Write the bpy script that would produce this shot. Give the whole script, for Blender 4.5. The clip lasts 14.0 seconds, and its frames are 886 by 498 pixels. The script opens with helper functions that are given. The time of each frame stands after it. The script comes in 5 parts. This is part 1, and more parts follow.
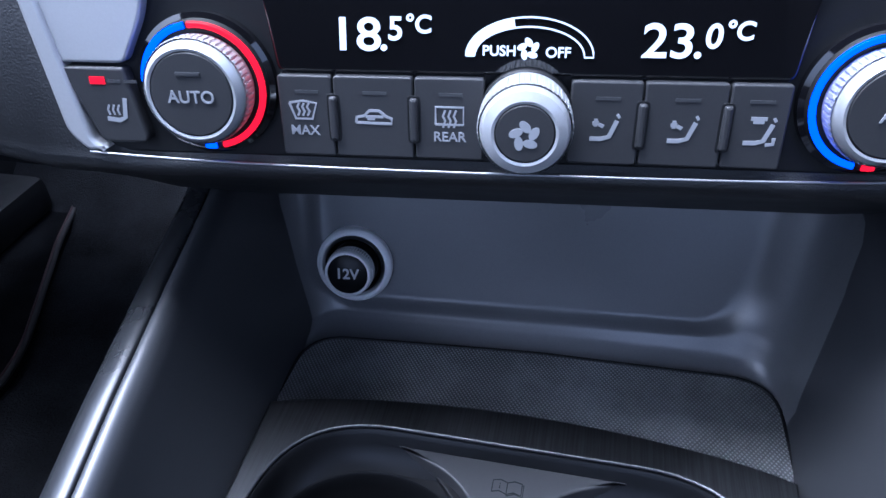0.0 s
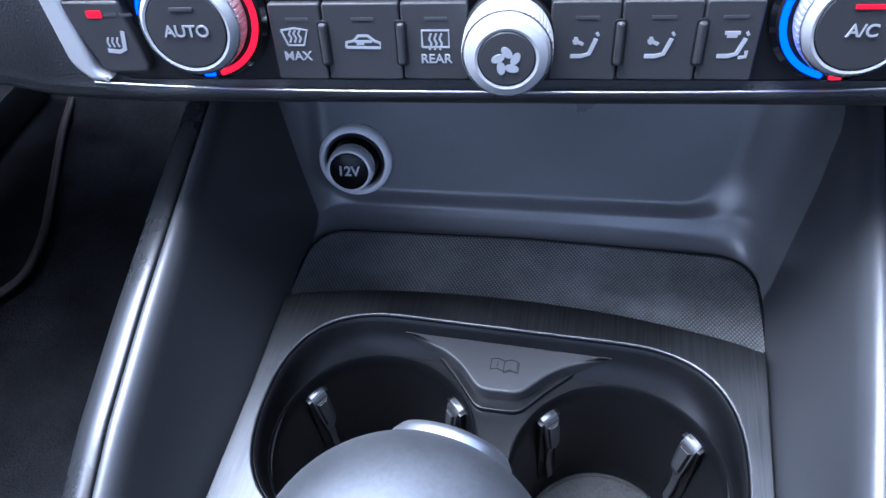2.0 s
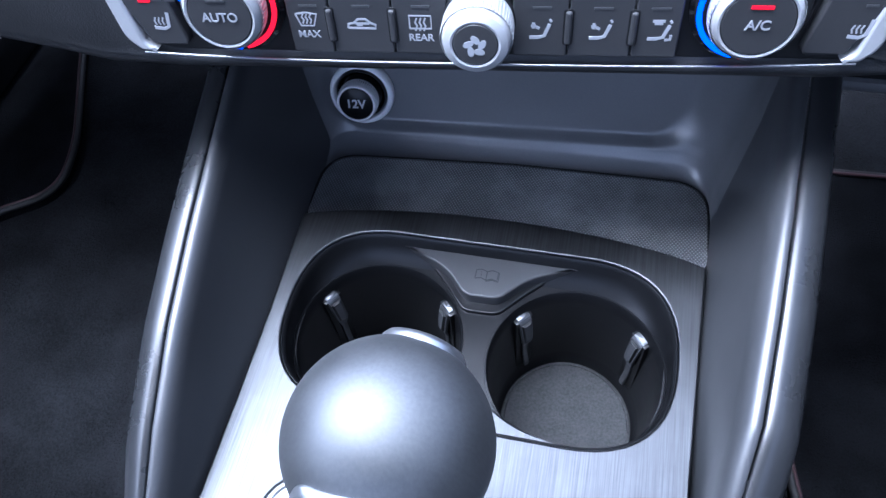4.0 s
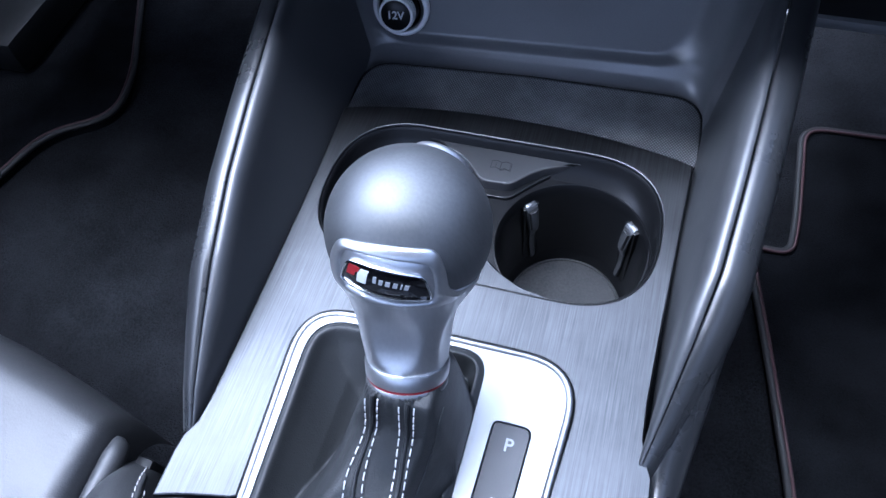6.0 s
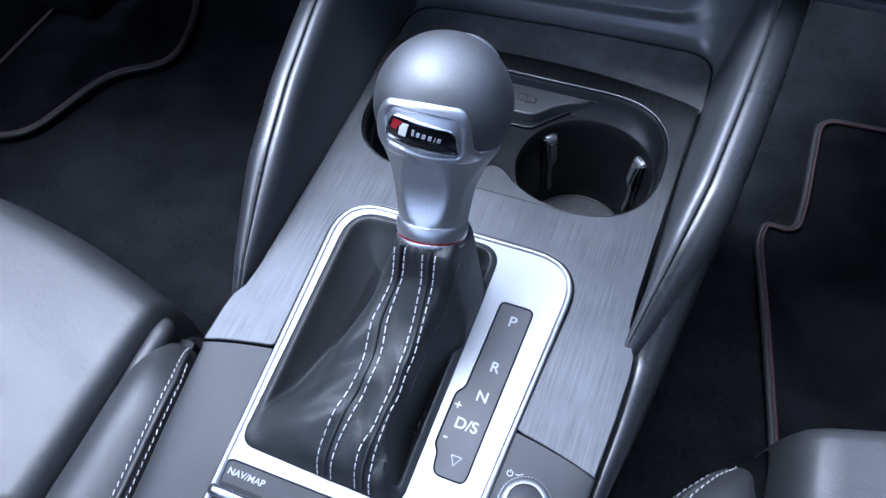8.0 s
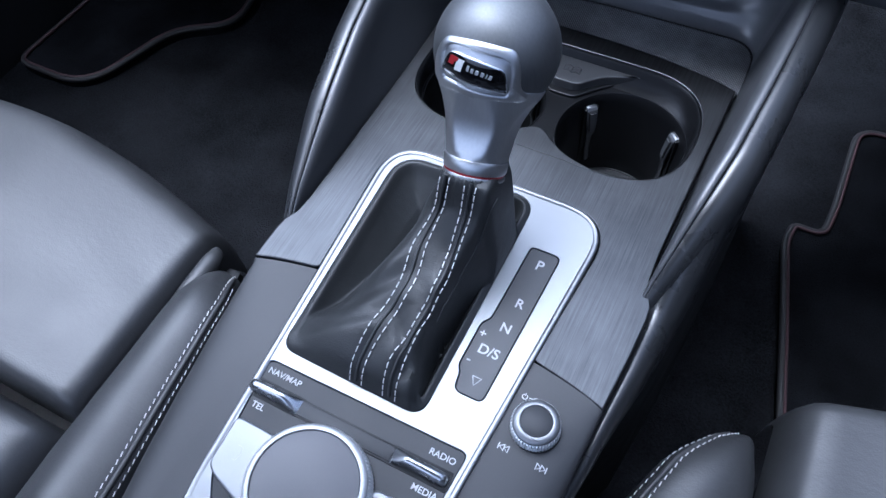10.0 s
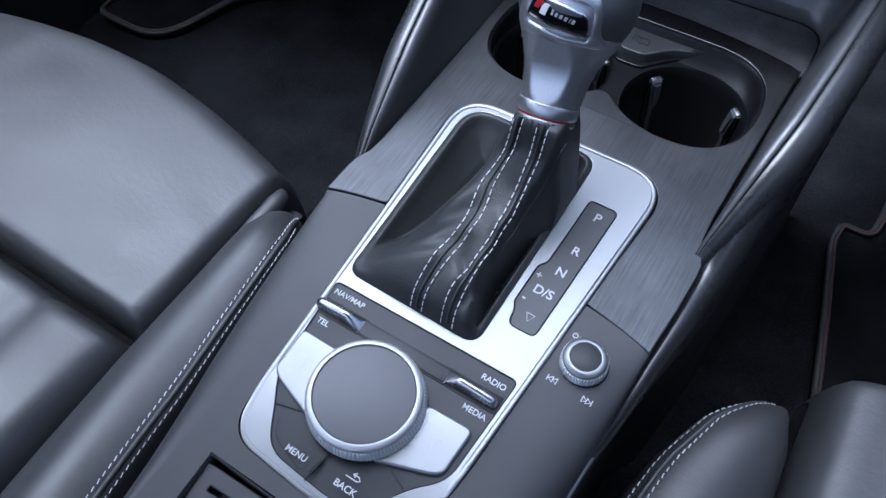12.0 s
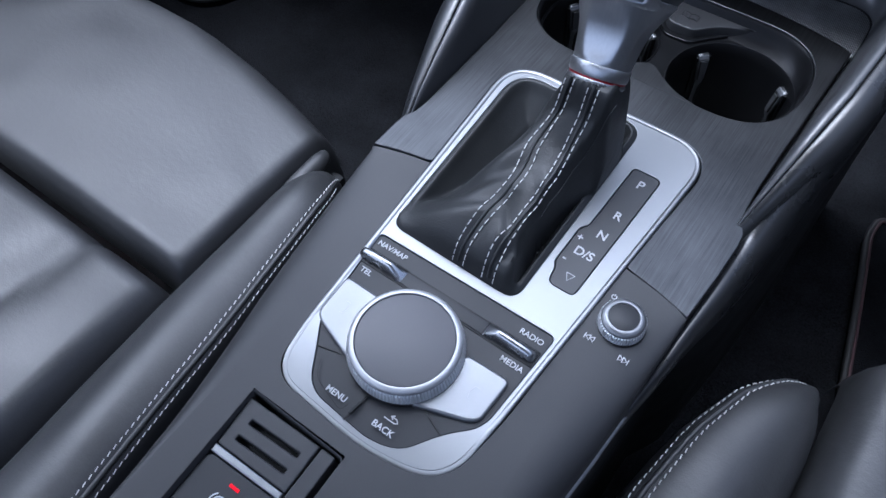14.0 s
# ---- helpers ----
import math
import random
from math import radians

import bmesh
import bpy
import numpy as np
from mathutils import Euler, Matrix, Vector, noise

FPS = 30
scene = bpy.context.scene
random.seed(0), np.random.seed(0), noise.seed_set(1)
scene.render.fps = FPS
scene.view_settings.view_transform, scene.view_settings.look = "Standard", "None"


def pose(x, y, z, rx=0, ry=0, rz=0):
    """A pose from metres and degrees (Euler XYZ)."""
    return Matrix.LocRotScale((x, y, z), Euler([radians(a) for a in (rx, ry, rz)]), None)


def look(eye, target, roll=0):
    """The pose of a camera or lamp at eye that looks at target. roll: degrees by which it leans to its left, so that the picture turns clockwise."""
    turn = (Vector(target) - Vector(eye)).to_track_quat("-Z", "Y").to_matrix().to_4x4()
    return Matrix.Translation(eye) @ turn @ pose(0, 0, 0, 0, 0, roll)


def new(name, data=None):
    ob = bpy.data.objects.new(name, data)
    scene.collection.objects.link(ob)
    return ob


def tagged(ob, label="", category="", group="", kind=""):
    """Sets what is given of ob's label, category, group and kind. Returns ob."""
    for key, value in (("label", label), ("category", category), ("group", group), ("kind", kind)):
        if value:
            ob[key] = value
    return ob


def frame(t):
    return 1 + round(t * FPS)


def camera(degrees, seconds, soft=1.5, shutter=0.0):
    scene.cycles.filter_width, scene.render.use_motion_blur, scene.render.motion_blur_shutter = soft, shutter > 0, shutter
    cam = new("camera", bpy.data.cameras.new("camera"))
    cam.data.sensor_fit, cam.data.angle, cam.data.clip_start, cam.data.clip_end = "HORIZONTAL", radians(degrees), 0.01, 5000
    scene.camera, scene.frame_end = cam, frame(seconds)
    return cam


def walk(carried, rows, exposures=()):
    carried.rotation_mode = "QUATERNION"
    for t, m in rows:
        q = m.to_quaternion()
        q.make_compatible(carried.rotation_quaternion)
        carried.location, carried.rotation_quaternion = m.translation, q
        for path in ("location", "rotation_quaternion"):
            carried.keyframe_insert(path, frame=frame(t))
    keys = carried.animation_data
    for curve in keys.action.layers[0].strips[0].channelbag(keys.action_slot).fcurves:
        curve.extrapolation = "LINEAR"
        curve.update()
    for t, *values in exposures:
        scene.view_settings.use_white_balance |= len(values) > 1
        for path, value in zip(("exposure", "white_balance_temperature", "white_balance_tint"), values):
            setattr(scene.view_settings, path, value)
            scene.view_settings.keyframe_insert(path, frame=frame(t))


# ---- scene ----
cam = camera(63.0, 14.0)
PATH = [
    (0, (0.016, 0.067, 0.226), (-0.356, 1.611, -0.989), -2.0),
    (0.5, (0.015, 0.067, 0.227), (-0.349, 1.578, -1.033), -2.6),
    (1, (0.016, 0.066, 0.227), (-0.346, 1.519, -1.099), -3.5),
    (1.5, (0.02, 0.067, 0.235), (-0.338, 1.439, -1.176), -4.4),
    (2, (0.021, 0.066, 0.247), (-0.328, 1.35, -1.246), -5.3),
    (2.5, (0.025, 0.067, 0.257), (-0.311, 1.267, -1.307), -5.9),
    (2.7, (0.027, 0.067, 0.263), (-0.307, 1.237, -1.324), -6.3),
    (5, (0.049, 0.013, 0.311), (-0.33, 1.018, -1.377), -7.9),
    (5.5, (0.055, -0.006, 0.312), (-0.336, 0.993, -1.376), -7.7),
    (6, (0.062, -0.022, 0.313), (-0.357, 0.964, -1.376), -8.0),
    (6.5, (0.066, -0.043, 0.316), (-0.367, 0.938, -1.372), -7.6),
    (7, (0.072, -0.056, 0.315), (-0.375, 0.921, -1.371), -7.2),
    (7.5, (0.077, -0.07, 0.318), (-0.386, 0.908, -1.364), -6.5),
    (8, (0.085, -0.089, 0.325), (-0.397, 0.886, -1.353), -6.0),
    (10.5, (0.099, -0.138, 0.333), (-0.474, 0.794, -1.341), -3.8),
    (11, (0.1, -0.149, 0.332), (-0.493, 0.774, -1.34), -3.6),
    (11.5, (0.102, -0.158, 0.334), (-0.512, 0.744, -1.342), -3.6),
    (12, (0.102, -0.169, 0.333), (-0.526, 0.724, -1.343), -3.1),
    (12.5, (0.101, -0.178, 0.33), (-0.538, 0.701, -1.349), -2.9),
    (13, (0.101, -0.183, 0.33), (-0.547, 0.676, -1.356), -2.8),
    (13.5, (0.103, -0.19, 0.328), (-0.558, 0.664, -1.355), -2.9),
    (14, (0.103, -0.192, 0.328), (-0.562, 0.654, -1.358), -2.7),
]
walk(cam, [(t, look(eye, target, roll)) for t, eye, target, roll in PATH],
     exposures=[(0.0, 2.60, 4620, 9), (2.5, 3.1, 4660, 8), (5.5, 2.80, 4610, 8), (8.0, 2.45, 4690, 7), (11.0, 2.05, 4740, 6), (14.0, 1.85, 4850, 6)])

# ---- world and light: soft overcast daylight through the windscreen and the side windows
world = bpy.data.worlds.new("sky")
world.use_nodes = True
scene.world = world
wn = world.node_tree.nodes
sky = wn.new("ShaderNodeTexSky")
sky.sky_type, sky.sun_disc = "NISHITA", False
sky.sun_elevation, sky.sun_rotation = radians(72), radians(255)
sky.air_density, sky.dust_density, sky.ozone_density = 0.3, 10.0, 0.3
world.node_tree.links.new(sky.outputs["Color"], wn["Background"].inputs["Color"])
wn["Background"].inputs["Strength"].default_value = 0.165
sun = new("sun", bpy.data.lights.new("sun", "SUN"))
sun.data.energy, sun.data.angle, sun.data.color = 0.08, radians(80), (1.0, 0.97, 0.93)
sun.matrix_world = look((-0.60, -0.16, 1.90), (0, 0, 0))


# ---- materials
def nodes_of(name):
    m = bpy.data.materials.new(name)
    m.use_nodes = True
    t = m.node_tree
    return m, t.nodes, t.links, t.nodes["Principled BSDF"]


def noise_node(n, l, scale, stretch=(1, 1, 1), detail=4.0, rough=0.6):
    co = n.new("ShaderNodeTexCoord")
    mp = n.new("ShaderNodeMapping")
    mp.inputs["Scale"].default_value = stretch
    nz = n.new("ShaderNodeTexNoise")
    nz.inputs["Scale"].default_value, nz.inputs["Detail"].default_value = scale, detail
    nz.inputs["Roughness"].default_value = rough
    l.new(co.outputs["Object"], mp.inputs["Vector"])
    l.new(mp.outputs["Vector"], nz.inputs["Vector"])
    return nz


def ramp(n, l, src, lo, hi, a=0.3, b=0.7):
    r = n.new("ShaderNodeMapRange")
    r.inputs["From Min"].default_value, r.inputs["From Max"].default_value = a, b
    r.inputs["To Min"].default_value, r.inputs["To Max"].default_value = lo, hi
    l.new(src, r.inputs["Value"])
    return r.outputs["Result"]


def surface(name, colour, rough, metal=0.0, grain=800.0, relief=0.1, stretch=(1, 1, 1), vary=0.15, rvary=0.08,
            blotch=25.0, specular=0.5, coat=0.0, relief_size=0.0002, voronoi=False, wrinkle=0.0):
    """A material with grain, blotches of wear and fine relief at real size."""
    m, n, l, p = nodes_of(name)
    fine = noise_node(n, l, grain, stretch)
    big = noise_node(n, l, blotch, (1, 1, 1), 5.0)
    mix = n.new("ShaderNodeMix")
    mix.data_type = "RGBA"
    k = 1 - vary
    mix.inputs[6].default_value = (colour[0] * k, colour[1] * k, colour[2] * k, 1)
    k = 1 + vary
    mix.inputs[7].default_value = (colour[0] * k, colour[1] * k, colour[2] * k, 1)
    add = n.new("ShaderNodeMath")
    add.operation = "MULTIPLY_ADD"
    add.inputs[1].default_value = 0.5
    half = n.new("ShaderNodeMath")
    half.operation = "MULTIPLY"
    half.inputs[1].default_value = 0.5
    l.new(big.outputs["Fac"], half.inputs[0])
    l.new(fine.outputs["Fac"], add.inputs[0])
    l.new(half.outputs[0], add.inputs[2])
    l.new(ramp(n, l, add.outputs[0], 0, 1, 0.35, 0.65), mix.inputs[0])
    l.new(mix.outputs[2], p.inputs["Base Color"])
    l.new(ramp(n, l, big.outputs["Fac"], max(0.02, rough - rvary), min(1, rough + rvary)), p.inputs["Roughness"])
    p.inputs["Metallic"].default_value = metal
    p.inputs["Specular IOR Level"].default_value = specular
    p.inputs["Coat Weight"].default_value = coat
    p.inputs["Coat Roughness"].default_value = 0.05
    if relief > 0:
        b = n.new("ShaderNodeBump")
        b.inputs["Strength"].default_value, b.inputs["Distance"].default_value = relief, relief_size
        src = fine.outputs["Fac"]
        if voronoi:
            co = n.new("ShaderNodeTexCoord")
            v = n.new("ShaderNodeTexVoronoi")
            v.inputs["Scale"].default_value = grain
            l.new(co.outputs["Object"], v.inputs["Vector"])
            src = v.outputs["Distance"]
        l.new(src, b.inputs["Height"])
        if wrinkle > 0:
            # soft creases under the grain
            wr = noise_node(n, l, 130, (1.0, 1.7, 1.0), 6.0, 0.55)
            wb = n.new("ShaderNodeBump")
            wb.inputs["Strength"].default_value, wb.inputs["Distance"].default_value = wrinkle, 0.0016
            l.new(ramp(n, l, wr.outputs["Fac"], 0, 1, 0.40, 0.62), wb.inputs["Height"])
            l.new(wb.outputs["Normal"], b.inputs["Normal"])
        l.new(b.outputs["Normal"], p.inputs["Normal"])
    return m


def woven_rubber(name, colour):
    """Anti-slip rubber with a fine diagonal diamond relief and dust."""
    m, n, l, p = nodes_of(name)
    co = n.new("ShaderNodeTexCoord")
    waves = []
    for turn in (38, -38):
        mp = n.new("ShaderNodeMapping")
        mp.inputs["Rotation"].default_value = (0, 0, radians(turn))
        w = n.new("ShaderNodeTexWave")
        w.inputs["Scale"].default_value = 230
        l.new(co.outputs["Object"], mp.inputs["Vector"])
        l.new(mp.outputs["Vector"], w.inputs["Vector"])
        waves.append(w)
    mul = n.new("ShaderNodeMath")
    mul.operation = "MULTIPLY"
    l.new(waves[0].outputs["Fac"], mul.inputs[0])
    l.new(waves[1].outputs["Fac"], mul.inputs[1])
    dust = noise_node(n, l, 38, (1, 1, 1), 6.0)
    mix = n.new("ShaderNodeMix")
    mix.data_type = "RGBA"
    mix.inputs[6].default_value = (*[c * 0.6 for c in colour], 1)
    mix.inputs[7].default_value = (*[c * 2.6 for c in colour], 1)
    f = n.new("ShaderNodeMath")
    f.operation = "MULTIPLY_ADD"
    l.new(mul.outputs[0], f.inputs[0])
    f.inputs[1].default_value = 0.75
    l.new(ramp(n, l, dust.outputs["Fac"], 0, 0.38, 0.42, 0.75), f.inputs[2])
    l.new(f.outputs[0], mix.inputs[0])
    l.new(mix.outputs[2], p.inputs["Base Color"])
    p.inputs["Roughness"].default_value = 0.75
    b = n.new("ShaderNodeBump")
    b.inputs["Strength"].default_value, b.inputs["Distance"].default_value = 0.9, 0.0007
    l.new(mul.outputs[0], b.inputs["Height"])
    l.new(b.outputs["Normal"], p.inputs["Normal"])
    return m


def glow(name, colour, strength):
    m, n, l, p = nodes_of(name)
    p.inputs["Base Color"].default_value = (*[c * 0.04 for c in colour], 1)
    p.inputs["Specular IOR Level"].default_value = 0.1
    p.inputs["Emission Color"].default_value = (*colour, 1)
    p.inputs["Emission Strength"].default_value = strength
    p.inputs["Roughness"].default_value = 0.4
    return m


BRUSHED = surface("brushed_dark_aluminium", (0.060, 0.0618, 0.065), 0.40, 1.0, 900, 0.20, (1.6, 0.03, 1), 0.36, 0.05, 14, relief_size=0.00006)
KEYSILVER = surface("satin_key_silver", (0.215, 0.220, 0.229), 0.42, 0.8, 1600, 0.03, vary=0.03, rvary=0.04)
SILVER = surface("satin_silver_trim", (0.250, 0.256, 0.265), 0.43, 1.0, 1500, 0.0, vary=0.008, rvary=0.015, blotch=12)
CHROME = surface("bright_chrome", (0.80, 0.81, 0.83), 0.10, 1.0, 1500, 0.0, vary=0.03, rvary=0.04)
BRIGHT = surface("satin_chrome", (0.88, 0.885, 0.89), 0.26, 0.0, 1500, 0.0, vary=0.03, rvary=0.04)
RINGSILVER = surface("matt_silver_ring", (0.40, 0.406, 0.416), 0.38, 0.4, 1500, 0.03, vary=0.04, rvary=0.05)
KNOB_SATIN = surface("satin_grey_metal", (0.140, 0.144, 0.148), 0.58, 1.0, 900, 0.10, (1, 1, 0.08), 0.10, 0.08, 30)
NECK = surface("brushed_silver_metal", (0.50, 0.508, 0.52), 0.40, 1.0, 900, 0.05, (1, 1, 0.1), 0.06, 0.05)
SOFT = surface("soft_touch_charcoal_plastic", (0.024, 0.0244, 0.026), 0.55, 0, 1400, 0.12, vary=0.12, rvary=0.06, blotch=9)
# one tray plastic in two tones: lit back wall paler, shaded sides darker
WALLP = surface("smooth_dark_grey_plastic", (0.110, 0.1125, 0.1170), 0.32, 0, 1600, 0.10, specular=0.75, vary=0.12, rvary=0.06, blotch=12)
SHADED_SIDEP = surface("satin_shaded_side_plastic", (0.036, 0.0373, 0.0402), 0.35, 0, 1600, 0.10, specular=0.6, vary=0.12, rvary=0.06, blotch=12)
CUPMAT = surface("dusty_black_cup_rubber", (0.0175, 0.0178, 0.0184), 0.85, 0, 700, 0.5, vary=0.85, rvary=0.1, blotch=110)
RAIL = surface("satin_grey_rail_plastic", (0.017, 0.0178, 0.0193), 0.29, 0.0, 1800, 0.06, vary=0.08, rvary=0.05)
BLACK = surface("matt_black_plastic", (0.0052, 0.0055, 0.0062), 0.55, 0, 1500, 0.12, vary=0.2, rvary=0.08, specular=0.3)
WELL = surface("smooth_black_well_plastic", (0.0048, 0.0050, 0.0056), 0.34, 0, 1500, 0.06, vary=0.2, rvary=0.06, specular=0.22)
BUTTON = surface("charcoal_button_plastic", (0.026, 0.0265, 0.0282), 0.50, 0, 1800, 0.05, vary=0.08, rvary=0.05, specular=0.35)
GLOSS = surface("gloss_black_glass", (0.004, 0.004, 0.005), 0.06, 0, 900, 0.0, vary=0.1, rvary=0.03, coat=0.6)
GRAIN = surface("grained_dash_vinyl", (0.0085, 0.009, 0.0100), 0.50, 0, 1500, 0.25, vary=0.18, rvary=0.05, relief_size=0.0004, voronoi=True)
LEATHER = surface("black_leather", (0.0295, 0.0302, 0.0318), 0.45, 0, 900, 0.18, vary=0.15, rvary=0.08, blotch=18, relief_size=0.0003, voronoi=True, wrinkle=0.045)
BOOT = surface("black_gaiter_leather", (0.0150, 0.0160, 0.0164), 0.54, 0, 1300, 0.30, vary=0.15, rvary=0.08, blotch=35, relief_size=0.00025, voronoi=True, wrinkle=0.05)
THREAD = surface("white_thread", (0.58, 0.58, 0.57), 0.7, 0, 3000, 0.2, vary=0.1)
CARPET = surface("dark_carpet", (0.0095, 0.0099, 0.0112), 0.97, 0, 500, 1.0, vary=0.75, blotch=16, relief_size=0.003, specular=0.02)
MATCLOTH = surface("black_velour_mat", (0.0052, 0.0055, 0.0064), 0.97, 0, 600, 1.0, vary=0.8, blotch=22, relief_size=0.002, specular=0.02)
PIPING = surface("grey_piping", (0.0068, 0.0064, 0.0069), 0.7, 0, 900, 0.3)
REDTHREAD = surface("red_piping", (0.024, 0.0065, 0.0080), 0.7, 0, 900, 0.3)
RUBBER = woven_rubber("ribbed_rubber", (0.110, 0.112, 0.114))
WHITE = surface("white_print", (0.52, 0.525, 0.535), 0.6, 0, 900, 0.0, vary=0.04)
GREYPRINT = surface("grey_print", (0.25, 0.26, 0.28), 0.6, 0, 900, 0.0, vary=0.04)
PLATE = surface("dark_grey_satin_plate", (0.036, 0.037, 0.0395), 0.46, 0.0, 1500, 0.05, vary=0.08)
PAD = surface("touch_surface_grey", (0.092, 0.090, 0.094), 0.50, 0.0, 1600, 0.04, vary=0.05)
CLIPM = surface("grey_metal_clip", (0.115, 0.118, 0.124), 0.40, 0.8, 1500, 0.05)
KNURLED = surface("knurled_metal", (0.78, 0.79, 0.80), 0.30, 0.55, 1500, 0.0, vary=0.05, rvary=0.04)
DARKCHROME = surface("dark_polished_metal", (0.42, 0.427, 0.433), 0.27, 1.0, 1500, 0.0, vary=0.05, rvary=0.04)
REDRING = surface("red_ring", (0.19, 0.008, 0.012), 0.35, 0, 900, 0.0)
HEADLINER = surface("light_grey_headliner", (0.52, 0.52, 0.53), 0.9, 0, 700, 0.4, vary=0.06)
LCD = glow("lcd_white", (0.85, 0.87, 0.95), 0.30)
LED_RED = glow("led_red", (1.0, 0.002, 0.018), 0.30)
LED_BLUE = glow("led_blue", (0.006, 0.07, 1.0), 0.55)


# ---- mesh helpers
def finish(bm, name, mat, sharp=35):
    bmesh.ops.recalc_face_normals(bm, faces=bm.faces)
    me = bpy.data.meshes.new(name)
    bm.to_mesh(me)
    bm.free()
    me.polygons.foreach_set("use_smooth", [True] * len(me.polygons))
    me.set_sharp_from_angle(angle=radians(sharp))
    me.materials.append(mat)
    return me


BASE = {}


def thing(name, at, label, category, group="", kind=""):
    """An Empty at the base of a thing; its parts are modelled in the place's own coordinates."""
    ob = new(name)
    ob.location = at
    ob.empty_display_size = 0.02
    BASE[ob.name] = Vector(at)
    return tagged(ob, label, category, group, kind)


def part(name, bm, mat, parent=None, label="", sharp=35):
    ob = new(name, finish(bm, name, mat, sharp))
    if parent:
        ob.parent = parent
        ob.matrix_parent_inverse = Matrix.Translation(-BASE.get(parent.name, Vector()))
    return tagged(ob, label)


def rounded(corners, steps=7):
    """A closed outline from (x, y, radius) corners, each rounded."""
    out, n = [], len(corners)
    for i, (x, y, r) in enumerate(corners):
        p, a, b = Vector((x, y)), Vector(corners[i - 1][:2]), Vector(corners[(i + 1) % n][:2])
        if r <= 0:
            out.append(p)
            continue
        u, v = (a - p), (b - p)
        cut = min(r, 0.48 * u.length, 0.48 * v.length)
        s, e = p + u.normalized() * cut, p + v.normalized() * cut
        for k in range(steps + 1):
            t = k / steps
            out.append(s * (1 - t) ** 2 + p * 2 * t * (1 - t) + e * t ** 2)
    return out


def circle(x, y, r, n=48):
    return [Vector((x + r * math.cos(2 * math.pi * k / n), y + r * math.sin(2 * math.pi * k / n))) for k in range(n)]


def area(poly):
    return sum(a.x * b.y - b.x * a.y for a, b in zip(poly, poly[1:] + poly[:1])) / 2


def inset(poly, d):
    """The outline moved inwards by d (outwards: minus)."""
    s, out, n = (1 if area(poly) > 0 else -1), [], len(poly)
    for i, p in enumerate(poly):
        a, b = (p - poly[i - 1]), (poly[(i + 1) % n] - p)
        if a.length < 1e-9:
            a = b
        if b.length < 1e-9:
            b = a
        a, b = a.normalized(), b.normalized()
        na, nb = Vector((-a.y, a.x)) * s, Vector((-b.y, b.x)) * s
        m = na + nb
        m = m / max(0.6, m.length_squared / 2) if m.length > 1e-6 else na
        out.append(p + m * d)
    return out


IDENT = Matrix.Identity(4)


def ring_faces(bm, a, b):
    n = len(a)
    for i in range(n):
        q = (a[i], a[(i + 1) % n], b[(i + 1) % n], b[i])
        if len(set(q)) == 4:
            try:
                bm.faces.new(q)
            except ValueError:
                pass


def loops(bm, rows, m=IDENT, close_start=False, close_end=False):
    """Skin a row of closed loops of 3D points."""
    made = [[bm.verts.new(m @ Vector(p)) for p in row] for row in rows]
    for a, b in zip(made, made[1:]):
        ring_faces(bm, a, b)
    if close_start:
        bm.faces.new(made[0])
    if close_end:
        bm.faces.new(made[-1])
    return made


def fill(bm, rings):
    """Fill between closed rings of vertices (the first is outside, the rest are holes)."""
    edges = []
    for r in rings:
        for i in range(len(r)):
            e = bm.edges.get((r[i], r[(i + 1) % len(r)])) or bm.edges.new((r[i], r[(i + 1) % len(r)]))
            edges.append(e)
    bmesh.ops.triangle_fill(bm, use_beauty=True, use_dissolve=False, edges=edges)


def slab(outline, z0, z1, bevel=0.0006, holes=(), m=IDENT, bm=None):
    """A plate with a rounded upper edge, and holes through it."""
    bm = bm or bmesh.new()
    tops = []
    for k, poly in enumerate([outline, *holes]):
        s = 1 if k == 0 else -1
        rows = [[(p.x, p.y, z0) for p in poly], [(p.x, p.y, z1 - bevel) for p in poly]]
        if bevel > 0:
            for a in (30, 60, 90):
                c = inset(poly, s * bevel * (1 - math.cos(radians(a))))
                rows.append([(p.x, p.y, z1 - bevel + bevel * math.sin(radians(a))) for p in c])
        # the flat top keeps its own vertices, so that it stays flat in the light
        tops.append([bm.verts.new(v.co) for v in loops(bm, rows, m)[-1]])
    fill(bm, tops)
    return bm


def lathe(profile, n=48, m=IDENT, bm=None):
    """Turn (radius, height) pairs round z; a radius of 0 closes the end."""
    bm = bm or bmesh.new()
    rows = []
    for r, z in profile:
        if r <= 1e-7:
            rows.append([bm.verts.new(m @ Vector((0, 0, z)))])
        else:
            rows.append([bm.verts.new(m @ Vector((r * math.cos(2 * math.pi * k / n), r * math.sin(2 * math.pi * k / n), z))) for k in range(n)])
    for a, b in zip(rows, rows[1:]):
        if len(a) == 1 and len(b) == 1:
            continue
        for k in range(n):
            q = [a[k % len(a)], a[(k + 1) % len(a)], b[(k + 1) % len(b)], b[k % len(b)]]
            u = list(dict.fromkeys(q))
            if len(u) > 2:
                bm.faces.new(u)
    return bm


def sheet(bm, rows, m=IDENT):
    """Skin open rows of points."""
    made = [[bm.verts.new(m @ Vector(p)) for p in row] for row in rows]
    for a, b in zip(made, made[1:]):
        for i in range(len(a) - 1):
            bm.faces.new((a[i], a[i + 1], b[i + 1], b[i]))
    return made


